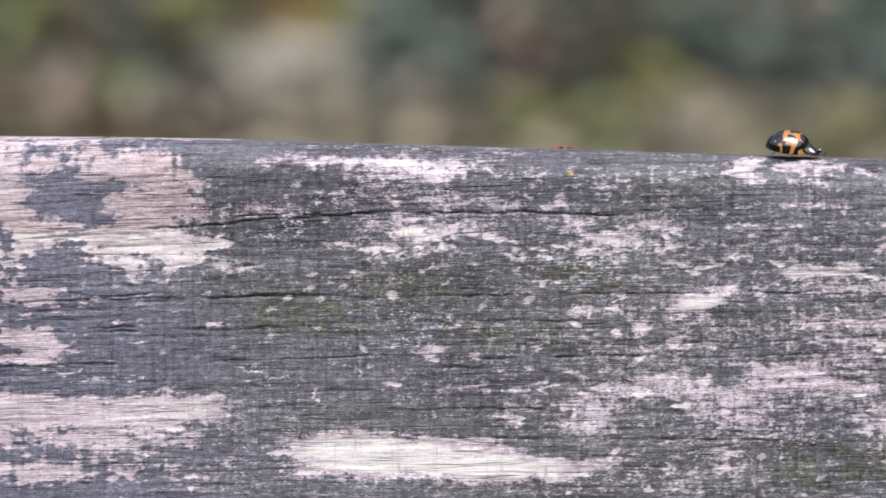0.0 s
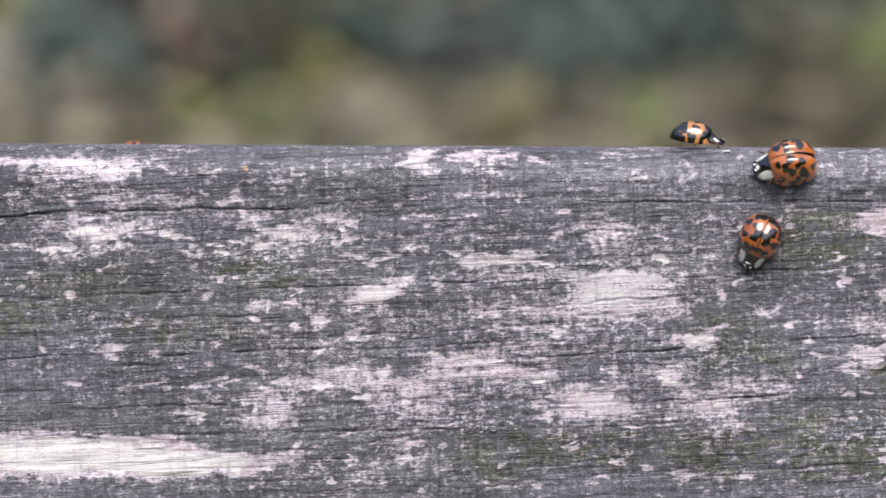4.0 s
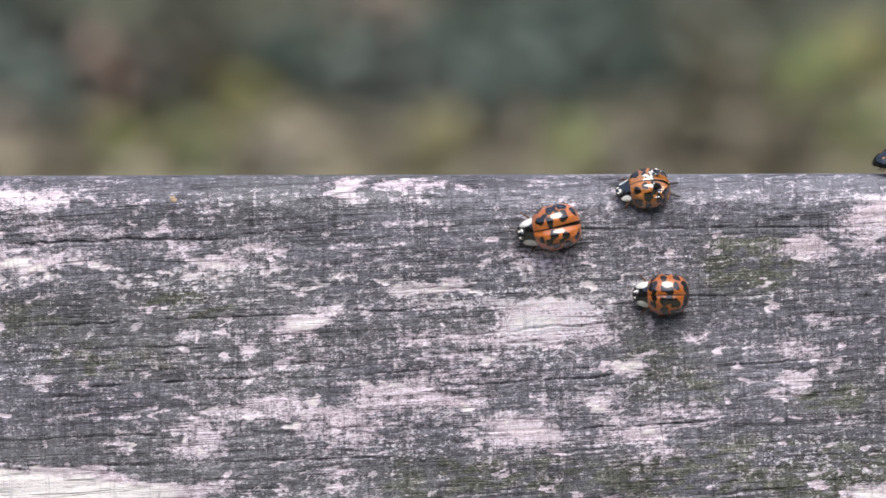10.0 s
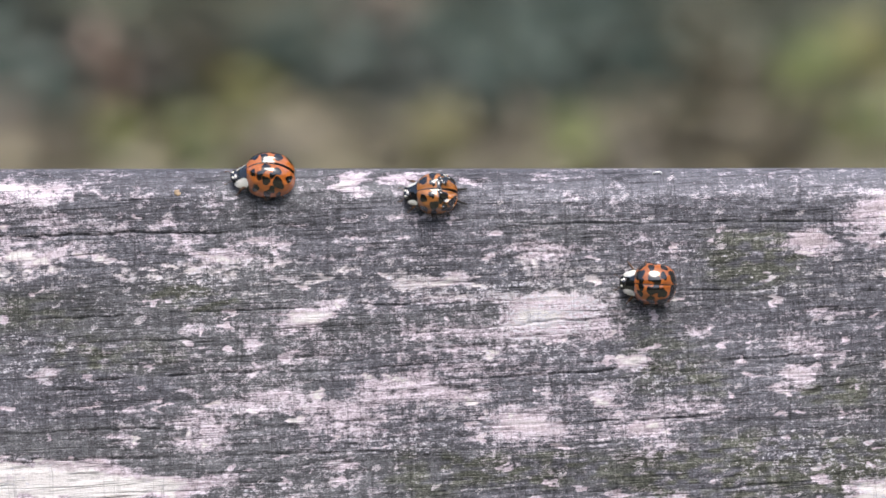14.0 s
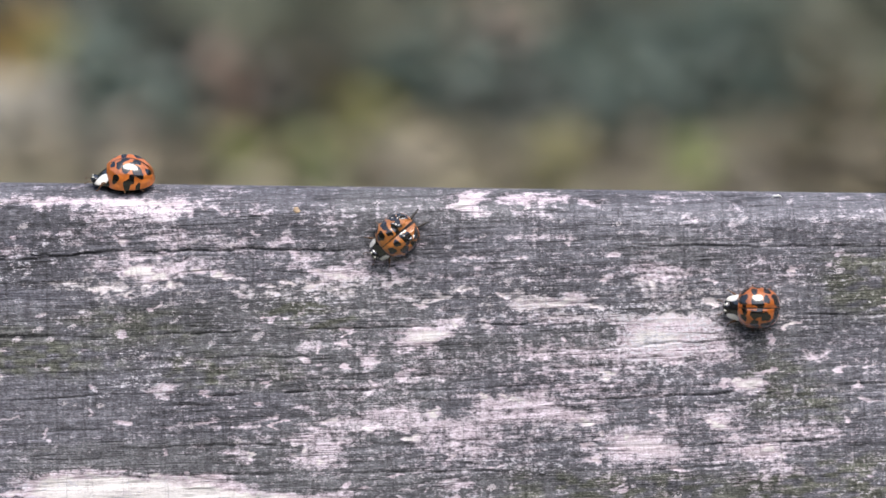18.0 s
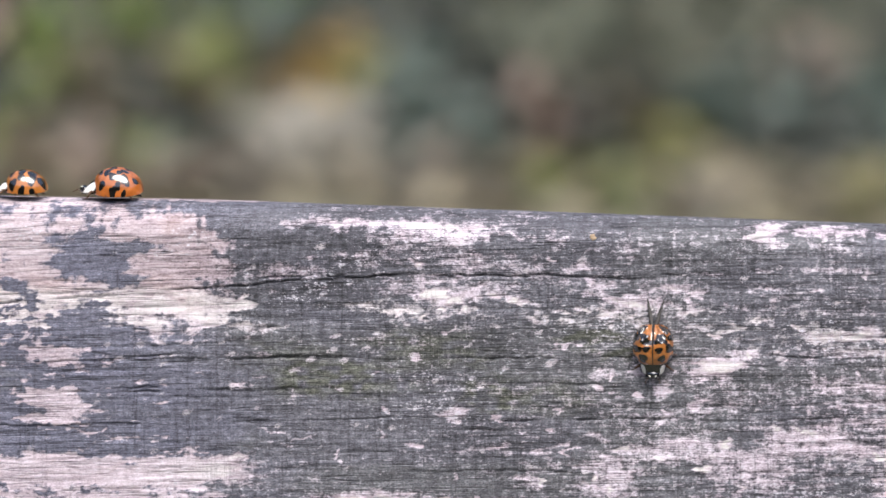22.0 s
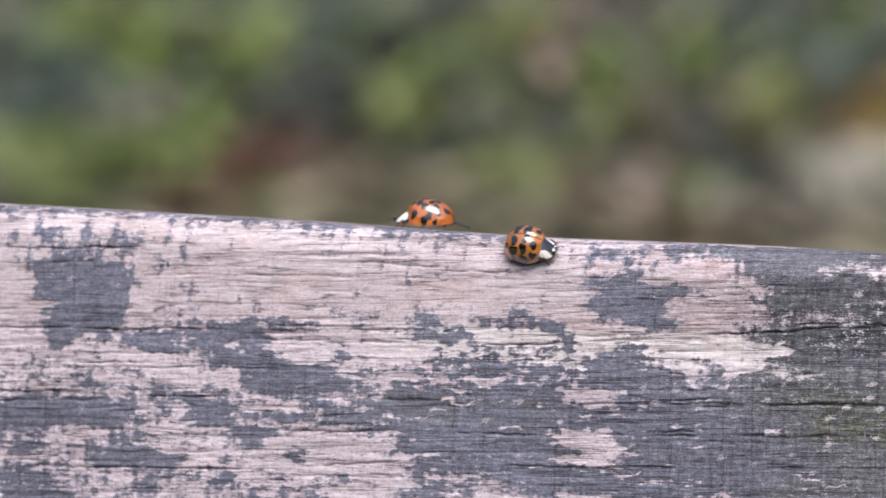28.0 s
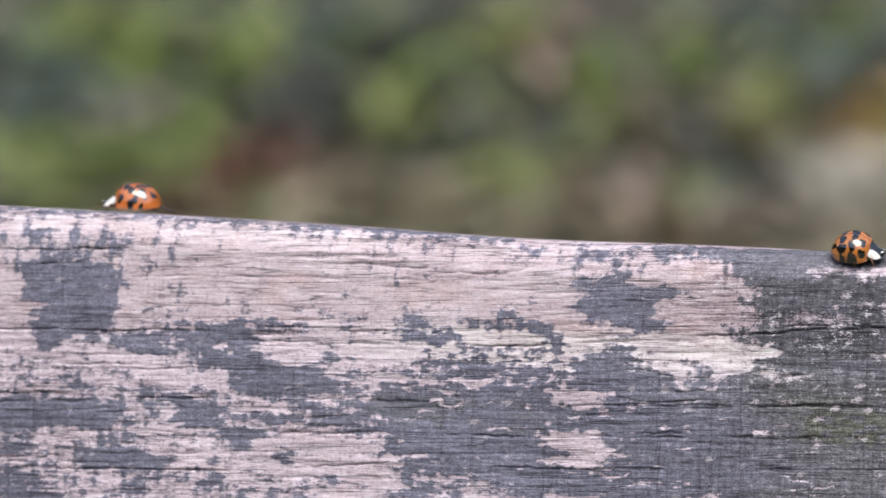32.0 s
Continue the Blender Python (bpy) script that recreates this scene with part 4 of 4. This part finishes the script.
PALE_WAY = [
    (0, -82.00, 40.00, 270), (15, -82.00, 40.00, 270), (19, -82.50, 17.00, 265), (20.8, -83.60, 7.50, 235), (21.5, -85.60, 6.00, 178), (22, -90.16, 6.00, 180), (23, -102.60, 5.40, 180), (24, -114.19, 4.60, 186),
    (25, -113.65, 4.33, 238), (25.5, -112.74, 4.33, 290), (26, -110.76, 4.61, 338), (27.2, -100.00, 1.80, 350), (28.5, -88.23, 3.20, 352), (29, -82.42, 3.00, 352),
    (30, -75.20, 3.30, 352), (31, -66.00, 3.20, 354), (32, -56.69, 4.33, 353),
]
SMALL_WAY = [
    (0, 71.50, 2.95, 178), (6.5, 40.56, 2.95, 178), (7, 38.18, 2.92, 180), (8, 32.58, 2.21, 184), (9, 27.23, 2.36, 186), (10, 21.85, 2.17, 187),
    (11, 15.90, 2.07, 180), (12, 10.29, 1.75, 178), (13, 4.49, 1.39, 180), (16, -11.07, 0.84, 184), (17, -15.03, 0.23, 196), (18, -17.85, -1.26, 220),
    (19, -19.73, -3.08, 242), (20, -20.84, -5.20, 252), (21, -21.29, -7.30, 264), (22, -21.61, -10.07, 270), (23, -21.41, -13.58, 271),
    (23.5, -22.49, -14.43, 271), (32, -40.85, -14.43, 271),
]
HIDDEN_WAY = [
    (0, -30.54, 22.90, 180), (3.5, -41.25, 22.90, 180), (4, -41.65, 22.90, 180), (4.5, -43.63, 22.90, 180), (9, -52.00, 32.00, 200), (32, -60.00, 44.00, 200),
]


def stand(u, s, heading):
    """The pose of a ladybird on the rail, u along it and s across its section, heading in degrees from the rail's length."""
    y, z, way, normal = section(s)
    along = Vector((1, 0, -0.0205)).normalized()
    up, way = Vector(normal), Vector(way)
    ahead = (along * math.cos(radians(heading)) + way * math.sin(radians(heading))).normalized()
    side = up.cross(ahead).normalized()
    ahead = side.cross(up)
    m = Matrix((ahead, side, up)).transposed().to_4x4()
    m.translation = Vector((u, float(y), float(z) + float(top(u)))) * MM
    return FRAME @ m


def ladybird_walk(thing, legs, way, nose_down=0.0):
    """Keys the body along its way, and swings the legs by the distance walked."""
    walk(thing, [(t, stand(u, s, h) @ pose(0, 0, 0.0001, 0, nose_down)) for t, u, s, h in way])
    times = [k * 0.2 for k in range(161)]
    ts, us, sv = (np.array([row[k] for row in way], float) for k in range(3))
    gone = np.concatenate([[0], np.cumsum(np.hypot(np.diff(np.interp(times, ts, us)), np.diff(np.interp(times, ts, sv))))])
    for leg, home, phase in legs:
        rows = []
        for t, d in zip(times, gone):
            p = 2 * math.pi * d / 3.2 + math.pi * phase
            rows.append((t, Matrix.Translation(home + Vector((0, 0, 0.12 * MM * max(0, math.cos(p))))) @ pose(0, 0, 0, 0, 0, 16 * math.sin(p))))
        walk(leg, rows)


# ---- a dried crumb on the edge ----
bm = bmesh.new()
rod(bm, (-0.00055, 0, -0.00005), (-0.00048, 0, 0.00032), 0.00009, 0.00012)
rod(bm, (-0.00052, 0, 0.00030), (0.0003, 0.0001, 0.00036), 0.00013, 0.00014)
rod(bm, (0.00026, 0.0001, 0.00036), (0.00062, 0.0001, 0.00018), 0.00015, 0.00010)
rod(bm, (0.00060, 0.0001, 0.00020), (0.00064, 0, -0.00005), 0.00010, 0.00008)
crumb = mesh_object("crumb", bm, plain("white_crumb", (0.8, 0.8, 0.78), 0.6))
crumb.matrix_world = stand(22.87, 4.1, 8) @ Matrix.Scale(0.78, 4)
tagged(crumb, "tiny white crumb stuck on the rail's edge", "crumb")

# ---- a tan scale of lichen on the rounded edge ----
bm = bmesh.new()
blob(bm, (0, 0, 0.0), (0.00032, 0.00035, 0.00009), None, 12, 6)
blob(bm, (0.00022, -0.0002, 0.0), (0.00026, 0.0002, 0.00010), pose(0, 0, 0, 0, 0, 30), 10, 6)
for v in bm.verts:
    v.co += Vector((noise.noise(v.co * 4000), noise.noise(v.co * 4000 + Vector((7, 0, 0))), 0)) * 0.00010
lichen = mesh_object("lichen_scale", bm, plain("tan_lichen", (0.36, 0.27, 0.18), 0.95, 4200, 0.7))
lichen.matrix_world = stand(-28.3, 1.65, 0)
tagged(lichen, "small tan lichen scale stuck on the grey rail", "lichen")

# ---- ground behind, with leaf litter and low plants ----
bm = bmesh.new()
bmesh.ops.create_grid(bm, x_segments=60, y_segments=60, size=1.0)
for v in bm.verts:
    v.co.x, v.co.y = math.copysign(abs(v.co.x) ** 4, v.co.x) * 300, 3.5 + math.copysign(abs(v.co.y) ** 4, v.co.y) * 300
    far = max(0.0, math.hypot(v.co.x, v.co.y - 3.5) - 6)
    v.co.z = 0.03 * noise.noise(v.co * 0.7) - 0.01 + min(far * 0.06, 3) * (0.5 + noise.noise(v.co * 0.05))
ground = mesh_object("ground", bm, SOIL)
tagged(ground, "brown leaf-strewn soil under low plants", "ground", "", "structure")

# an unseen dark ring all round, added to darken reflections below the bright sky
rows, cols = 14, 160
hh, ang = np.meshgrid(np.linspace(0, 1, rows), np.linspace(0, 2 * math.pi, cols, endpoint=False), indexing="ij")
rough_out = value_noise(ang * 30, hh * 6, 1.0, 1.0, 51)
tall = 3.2 + 1.6 * value_noise(ang * 12, 0 * ang, 1.0, 1.0, 52)
reach = 9.0 + 1.0 * (rough_out - 0.5) - 0.8 * hh ** 3
ring = np.stack([reach * np.cos(ang), 1.0 + reach * np.sin(ang), hh * tall - 0.1], -1)
hedge = grid_mesh("backdrop", ring, plain("dark_ring_green", (0.045, 0.062, 0.030), 0.8, 9, 0.6), None, True)
tagged(hedge, "unseen dark green ring, added to darken low reflections", "hedge", "", "structure")


def leaf_mesh(name, leaves, material, label, category):
    """Many curved leaves in one sheet-like object. A leaf: place, length, width, direction, tilt, roll."""
    verts, faces = [], []
    for (x, y, z), ln, wd, turn, tilt, roll in leaves:
        m = pose(x, y, z, 0, 0, turn) @ pose(0, 0, 0, roll, tilt)
        k = len(verts)
        for a, w in ((0, 0.08), (0.25, 0.8), (0.55, 1.0), (0.82, 0.55), (1.0, 0.04)):
            for side in (-1, 0, 1):
                verts.append(tuple(m @ Vector((a * ln, side * w * wd / 2, 0.18 * wd * abs(side) - 0.25 * ln * a * a))))
        for r in range(4):
            for c in range(2):
                i = k + r * 3 + c
                faces.append((i, i + 1, i + 4, i + 3))
    me = bpy.data.meshes.new(name)
    me.from_pydata(verts, [], faces)
    me.materials.append(material)
    me.shade_smooth()
    return tagged(new(name, me), label, category, "", "stuff")


# patches of leaves: place, half width, half depth
CLUMPS = {
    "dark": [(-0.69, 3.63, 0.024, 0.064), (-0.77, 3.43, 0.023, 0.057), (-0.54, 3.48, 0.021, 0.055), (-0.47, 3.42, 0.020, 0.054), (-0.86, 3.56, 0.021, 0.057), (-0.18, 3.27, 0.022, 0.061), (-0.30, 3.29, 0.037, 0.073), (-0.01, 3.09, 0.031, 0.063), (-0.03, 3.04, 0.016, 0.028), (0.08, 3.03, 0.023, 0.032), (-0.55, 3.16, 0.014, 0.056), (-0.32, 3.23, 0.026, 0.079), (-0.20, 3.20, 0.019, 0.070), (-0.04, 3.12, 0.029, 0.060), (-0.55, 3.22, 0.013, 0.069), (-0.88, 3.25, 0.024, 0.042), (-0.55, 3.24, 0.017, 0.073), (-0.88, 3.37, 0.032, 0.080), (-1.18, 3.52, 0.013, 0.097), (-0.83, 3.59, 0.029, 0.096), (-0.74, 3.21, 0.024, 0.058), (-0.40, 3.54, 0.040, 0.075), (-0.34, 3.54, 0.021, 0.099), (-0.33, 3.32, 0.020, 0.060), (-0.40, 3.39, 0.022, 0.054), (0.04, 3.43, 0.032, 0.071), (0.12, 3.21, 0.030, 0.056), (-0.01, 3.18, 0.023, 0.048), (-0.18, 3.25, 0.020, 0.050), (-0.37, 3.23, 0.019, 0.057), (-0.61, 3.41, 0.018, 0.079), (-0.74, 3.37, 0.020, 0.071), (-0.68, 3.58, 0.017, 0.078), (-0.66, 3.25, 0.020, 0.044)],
    "pale": [(-0.24, 3.20, 0.024, 0.056), (-0.03, 3.32, 0.029, 0.052), (-0.57, 3.00, 0.020, 0.051), (-0.52, 3.27, 0.018, 0.044), (-0.72, 3.58, 0.015, 0.095), (-0.70, 3.42, 0.013, 0.064), (-0.62, 3.10, 0.016, 0.041), (-0.67, 3.64, 0.018, 0.053), (-0.56, 3.02, 0.010, 0.039), (-0.49, 2.96, 0.016, 0.019), (-0.80, 3.10, 0.015, 0.036), (-0.24, 3.20, 0.018, 0.045), (-0.24, 3.20, 0.015, 0.039), (-0.04, 3.36, 0.017, 0.051), (-0.03, 3.37, 0.013, 0.043)],
    "white": [(-0.39, 3.07, 0.030, 0.069), (-1.01, 3.49, 0.014, 0.055), (-0.41, 3.10, 0.018, 0.051), (-0.41, 3.08, 0.025, 0.050), (-0.43, 3.12, 0.017, 0.041), (-1.01, 3.49, 0.012, 0.048), (-0.42, 3.07, 0.023, 0.045), (-0.42, 3.11, 0.017, 0.041), (-0.43, 3.02, 0.016, 0.032), (-1.01, 3.49, 0.011, 0.044), (-1.02, 3.50, 0.010, 0.041)],
    "orange": [(-0.44, 3.26, 0.013, 0.058), (-0.51, 2.97, 0.011, 0.023), (-0.39, 3.37, 0.013, 0.040), (-0.44, 3.28, 0.011, 0.044), (-0.42, 3.27, 0.013, 0.053)],
    "green": [(-0.16, 2.96, 0.015, 0.037), (0.10, 2.95, 0.015, 0.044), (0.28, 3.16, 0.017, 0.076), (0.31, 2.97, 0.018, 0.056), (-0.21, 2.97, 0.016, 0.037), (-0.62, 3.29, 0.022, 0.045), (-0.52, 3.34, 0.021, 0.069), (-0.67, 3.06, 0.031, 0.056), (-0.55, 3.48, 0.023, 0.046), (-1.02, 3.07, 0.038, 0.063), (-0.91, 3.06, 0.026, 0.052), (-0.81, 3.31, 0.020, 0.059), (-0.67, 3.09, 0.032, 0.052), (-0.97, 3.52, 0.020, 0.077), (-0.52, 3.03, 0.021, 0.033), (-0.51, 3.31, 0.020, 0.048), (-1.13, 3.56, 0.013, 0.039), (-1.00, 3.61, 0.013, 0.040), (-1.07, 3.54, 0.012, 0.039), (-0.76, 3.58, 0.014, 0.048)],
    "blue": [(-0.12, 3.25, 0.024, 0.072), (-0.05, 3.17, 0.032, 0.066), (0.04, 3.13, 0.032, 0.081), (0.10, 3.16, 0.038, 0.075), (0.16, 3.16, 0.021, 0.069), (-0.34, 3.27, 0.026, 0.087), (-0.49, 3.09, 0.025, 0.067), (-0.34, 3.08, 0.023, 0.056), (-0.29, 3.13, 0.025, 0.061), (-1.12, 3.42, 0.030, 0.050), (-1.01, 3.50, 0.021, 0.077), (-0.58, 3.66, 0.019, 0.053), (-1.01, 3.28, 0.029, 0.046), (-1.08, 3.25, 0.031, 0.054), (-0.52, 3.53, 0.023, 0.075), (-0.92, 3.56, 0.029, 0.078), (-0.44, 3.57, 0.023, 0.059), (-0.48, 3.52, 0.023, 0.075), (-0.34, 3.14, 0.023, 0.061), (-0.54, 3.52, 0.021, 0.075), (0.08, 3.34, 0.035, 0.075), (0.16, 3.39, 0.031, 0.077), (-0.05, 3.32, 0.022, 0.067), (0.16, 3.16, 0.023, 0.055), (0.01, 3.30, 0.024, 0.066), (0.13, 3.41, 0.027, 0.070)],
    "yellow": [(-0.14, 3.08, 0.021, 0.055), (0.01, 2.95, 0.018, 0.039), (0.33, 3.20, 0.019, 0.091), (-0.21, 3.02, 0.014, 0.057), (-0.40, 3.30, 0.022, 0.047), (-0.51, 3.34, 0.022, 0.068), (-0.76, 3.58, 0.020, 0.078)],
    "russet": [(-0.88, 3.03, 0.032, 0.060), (-0.87, 3.06, 0.022, 0.050), (-0.90, 3.00, 0.020, 0.040), (-0.86, 3.10, 0.020, 0.040), (-0.86, 3.14, 0.022, 0.037), (-0.86, 3.16, 0.016, 0.035)],
    "deep": [(-1.13, 3.56, 0.053, 0.089), (-1.04, 3.47, 0.021, 0.059), (-0.81, 3.46, 0.023, 0.066), (-0.48, 3.61, 0.021, 0.100), (-0.58, 3.47, 0.023, 0.073), (-0.88, 3.56, 0.019, 0.070), (-1.05, 3.14, 0.026, 0.036), (-0.99, 3.15, 0.026, 0.036), (-0.86, 2.99, 0.025, 0.027), (-0.65, 3.48, 0.019, 0.066), (-1.04, 3.47, 0.028, 0.085), (-0.98, 3.50, 0.028, 0.077), (-0.76, 3.54, 0.019, 0.085), (-0.94, 3.17, 0.026, 0.058), (-0.74, 3.31, 0.016, 0.084), (-0.63, 3.20, 0.017, 0.057), (-0.66, 3.41, 0.023, 0.095), (-0.79, 3.46, 0.019, 0.082), (-0.61, 3.51, 0.019, 0.075)],
    "brown": [(0.21, 3.13, 0.034, 0.065), (0.20, 2.99, 0.026, 0.048), (0.16, 3.00, 0.014, 0.048), (-0.59, 3.28, 0.017, 0.071), (-0.18, 3.21, 0.021, 0.056), (-0.63, 3.35, 0.025, 0.085), (-0.58, 3.34, 0.017, 0.058), (-0.62, 3.56, 0.020, 0.076), (-0.77, 3.02, 0.025, 0.033), (-0.60, 3.22, 0.026, 0.058), (-0.27, 2.97, 0.011, 0.032), (-0.46, 3.20, 0.022, 0.064), (-0.57, 3.21, 0.026, 0.072)],
    "grey": [(-0.30, 2.95, 0.020, 0.037), (-0.07, 2.96, 0.024, 0.047), (0.24, 2.94, 0.020, 0.049), (0.14, 2.92, 0.018, 0.030), (0.05, 2.93, 0.022, 0.039), (0.19, 2.90, 0.024, 0.024), (-0.44, 3.14, 0.017, 0.041), (-0.30, 3.01, 0.022, 0.057), (-0.47, 2.97, 0.020, 0.031), (-0.59, 3.08, 0.019, 0.051), (-0.45, 3.01, 0.023, 0.051), (-0.61, 2.94, 0.016, 0.019), (-0.34, 3.00, 0.025, 0.045), (-0.28, 2.97, 0.024, 0.044), (-1.00, 3.23, 0.024, 0.038), (-0.73, 3.31, 0.022, 0.054), (-0.46, 3.10, 0.021, 0.054), (-0.43, 2.95, 0.020, 0.019), (-0.34, 2.95, 0.024, 0.022), (-0.51, 2.96, 0.020, 0.025), (-0.28, 2.93, 0.016, 0.022), (-0.12, 2.93, 0.020, 0.027), (-0.03, 2.92, 0.020, 0.024), (0.27, 2.89, 0.020, 0.021)],
}
LEAF = {
    "pale": (leaf_stuff("pale_dead_leaves", (0.2, 0.148, 0.115), (0.31, 0.24, 0.19)), "dead_leaf_litter", "pale pinkish dead leaves lying on the soil", "leaf litter"),
    "white": (leaf_stuff("whitish_dead_leaves", (0.25, 0.235, 0.19), (0.38, 0.355, 0.3)), "bleached_leaf_litter", "bleached whitish dead leaves on the soil", "leaf litter"),
    "orange": (leaf_stuff("orange_leaves", (0.235, 0.15, 0.046), (0.33, 0.225, 0.072)), "orange_leaf_litter", "orange autumn leaves among the low plants", "leaf litter"),
    "yellow": (leaf_stuff("yellow_green_leaves", (0.17, 0.165, 0.055), (0.27, 0.255, 0.095)), "yellowing_plants", "yellowing low plants behind the rail", "plants"),
    # shade among the low plants is put into this darker leaf colour
    "dark": (leaf_stuff("dark_leaves", (0.034, 0.042, 0.034), (0.068, 0.075, 0.060)), "dark_low_plants", "low plants with shade put into their dark green colour", "plants"),
    "blue": (leaf_stuff("blue_green_leaves", (0.055, 0.082, 0.065), (0.092, 0.124, 0.1)), "grey_green_plants", "grey-green leafy low plants", "plants"),
    "green": (leaf_stuff("fresh_green_leaves", (0.13, 0.162, 0.05), (0.22, 0.25, 0.085)), "green_low_plants", "fresh green low plants behind the rail", "plants"),
    "deep": (leaf_stuff("deep_green_leaves", (0.1, 0.148, 0.036), (0.22, 0.285, 0.072)), "shrub_foliage", "deep green shrub leaves behind the rail", "plants"),
    "brown": (leaf_stuff("brown_leaves", (0.06, 0.054, 0.03), (0.12, 0.098, 0.058)), "brown_leaf_litter", "dull brown dead leaves under the plants", "leaf litter"),
    "grey": (leaf_stuff("grey_beige_leaves", (0.125, 0.112, 0.084), (0.2, 0.172, 0.134)), "faded_leaf_litter", "faded grey-beige dead leaves on the soil", "leaf litter"),
    "russet": (leaf_stuff("russet_leaves", (0.06, 0.022, 0.014), (0.13, 0.045, 0.026)), "russet_leaf_litter", "dark russet dead leaves in a heap", "leaf litter"),
}
rng = random.Random(5)
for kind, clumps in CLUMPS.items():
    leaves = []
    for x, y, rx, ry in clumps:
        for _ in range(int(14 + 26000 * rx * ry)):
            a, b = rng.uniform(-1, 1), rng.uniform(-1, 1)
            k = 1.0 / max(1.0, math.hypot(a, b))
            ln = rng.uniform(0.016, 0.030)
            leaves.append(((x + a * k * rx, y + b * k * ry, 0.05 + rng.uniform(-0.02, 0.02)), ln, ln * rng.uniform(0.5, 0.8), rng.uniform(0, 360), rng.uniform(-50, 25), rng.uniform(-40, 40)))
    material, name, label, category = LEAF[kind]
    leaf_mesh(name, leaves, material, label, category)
leaves = []
for _ in range(10500):
    ln = rng.uniform(0.02, 0.05)
    x, y = (rng.gauss(-0.4, 1.3), rng.gauss(3.6, 1.0)) if rng.random() < 0.75 else (rng.gauss(0, 4.0), rng.gauss(1.0, 4.0))
    leaves.append(((x, y, rng.uniform(0.0, 0.05)), ln, ln * rng.uniform(0.4, 0.7), rng.uniform(0, 360), rng.uniform(-45, 20), rng.uniform(-35, 35)))
leaf_mesh("ground_cover", leaves, leaf_stuff("mixed_ground_cover", (0.045, 0.06, 0.038), (0.135, 0.14, 0.092)), "mixed green and brown ground cover leaves", "plants")

leaves = []
for _ in range(2600):
    x, y = rng.uniform(-0.95, 0.6), 3.05 - abs(rng.gauss(0, 0.24))
    y += 0.12 * max(0.0, -0.25 - x)
    ln = rng.uniform(0.02, 0.045)
    leaves.append(((x, y, rng.uniform(0.03, 0.06)), ln, ln * rng.uniform(0.4, 0.7), rng.uniform(0, 360), rng.uniform(-35, 20), rng.uniform(-30, 30)))
leaf_mesh("fallen_leaf_litter", leaves, leaf_stuff("dull_fallen_leaves", (0.15, 0.145, 0.085), (0.36, 0.31, 0.215)), "dull beige fallen leaves on the soil near the rail", "leaf litter")


# a pale leaf that flutters on its stalk
bm = bmesh.new()
for a, w in ((0.0, 0.05), (0.2, 0.75), (0.5, 1.0), (0.8, 0.6), (1.0, 0.05)):
    for side in (-1, 0, 1):
        bm.verts.new((side * w * 0.012, 0.0016 * abs(side) - 0.002 * a, a * 0.034 - 0.017))
bm.verts.ensure_lookup_table()
for r in range(4):
    for c in range(2):
        i = r * 3 + c
        bm.faces.new([bm.verts[k] for k in (i, i + 1, i + 4, i + 3)])
bmesh.ops.solidify(bm, geom=bm.faces[:], thickness=0.0004)
bmesh.ops.recalc_face_normals(bm, faces=bm.faces[:])
flutter = new("fluttering_leaf")
tagged(flutter, "pale whitish leaf fluttering on a thin stalk", "leaf")
part("blade", bm, plain("pale_leaf_underside", (0.62, 0.64, 0.62), 0.45, 90, 0.15), flutter)
bm = bmesh.new()
rod(bm, (0, 0, -0.07), (0, -0.001, -0.016), 0.0008, 0.0006)
part("stalk", bm, plain("green_stalk", (0.12, 0.14, 0.06), 0.6, 60), flutter)
FLUTTER_AT = (-0.727, 3.217, 0.070)
# seconds and turn about the stalk: edge on at rest, flat to the viewer when it flashes
FLUTTER = [(0, 92), (23.8, 92), (24.0, 45), (24.2, 8), (24.33, 85), (24.42, 80), (24.5, 10), (24.6, 15), (24.7, 88), (26, 95), (28.55, 90), (28.7, 40), (28.85, 92),
           (30.4, 88), (30.5, 15), (30.6, 88), (32, 94)]


def motions():
    ladybird_walk(dark_one, dark_legs, DARK_WAY, 7.0)
    ladybird_walk(large, large_legs, LARGE_WAY)
    ladybird_walk(deep, deep_legs, DEEP_WAY)
    ladybird_walk(pale_one, pale_legs, PALE_WAY)
    ladybird_walk(small, small_legs, SMALL_WAY)
    ladybird_walk(hidden, hidden_legs, HIDDEN_WAY)
    walk(flutter, [(t, Matrix.Translation(FLUTTER_AT) @ pose(0, 0, 0, -12, 0, a)) for t, a in FLUTTER])
    # the large one slides its wing tips out while it walks; the small one keeps them half out
    folded, half = pose(0.0034, 0, 0), pose(0.0016, 0, 0)
    for tip in WING_TIPS[ORANGE.name]:
        walk(tip, [(0, folded), (3.9, folded), (4.4, pose(0, 0, 0)), (7.2, pose(0, 0, 0)), (8.2, folded), (21.9, folded), (22.9, pose(0, 0, 0)), (26.5, pose(0, 0, 0)), (28.5, half), (32, half)])
    for tip in WING_TIPS[TAWNY.name]:
        walk(tip, [(0, half), (17.5, half), (19.5, pose(0, 0, 0)), (32, pose(0, 0, 0))])


motions()
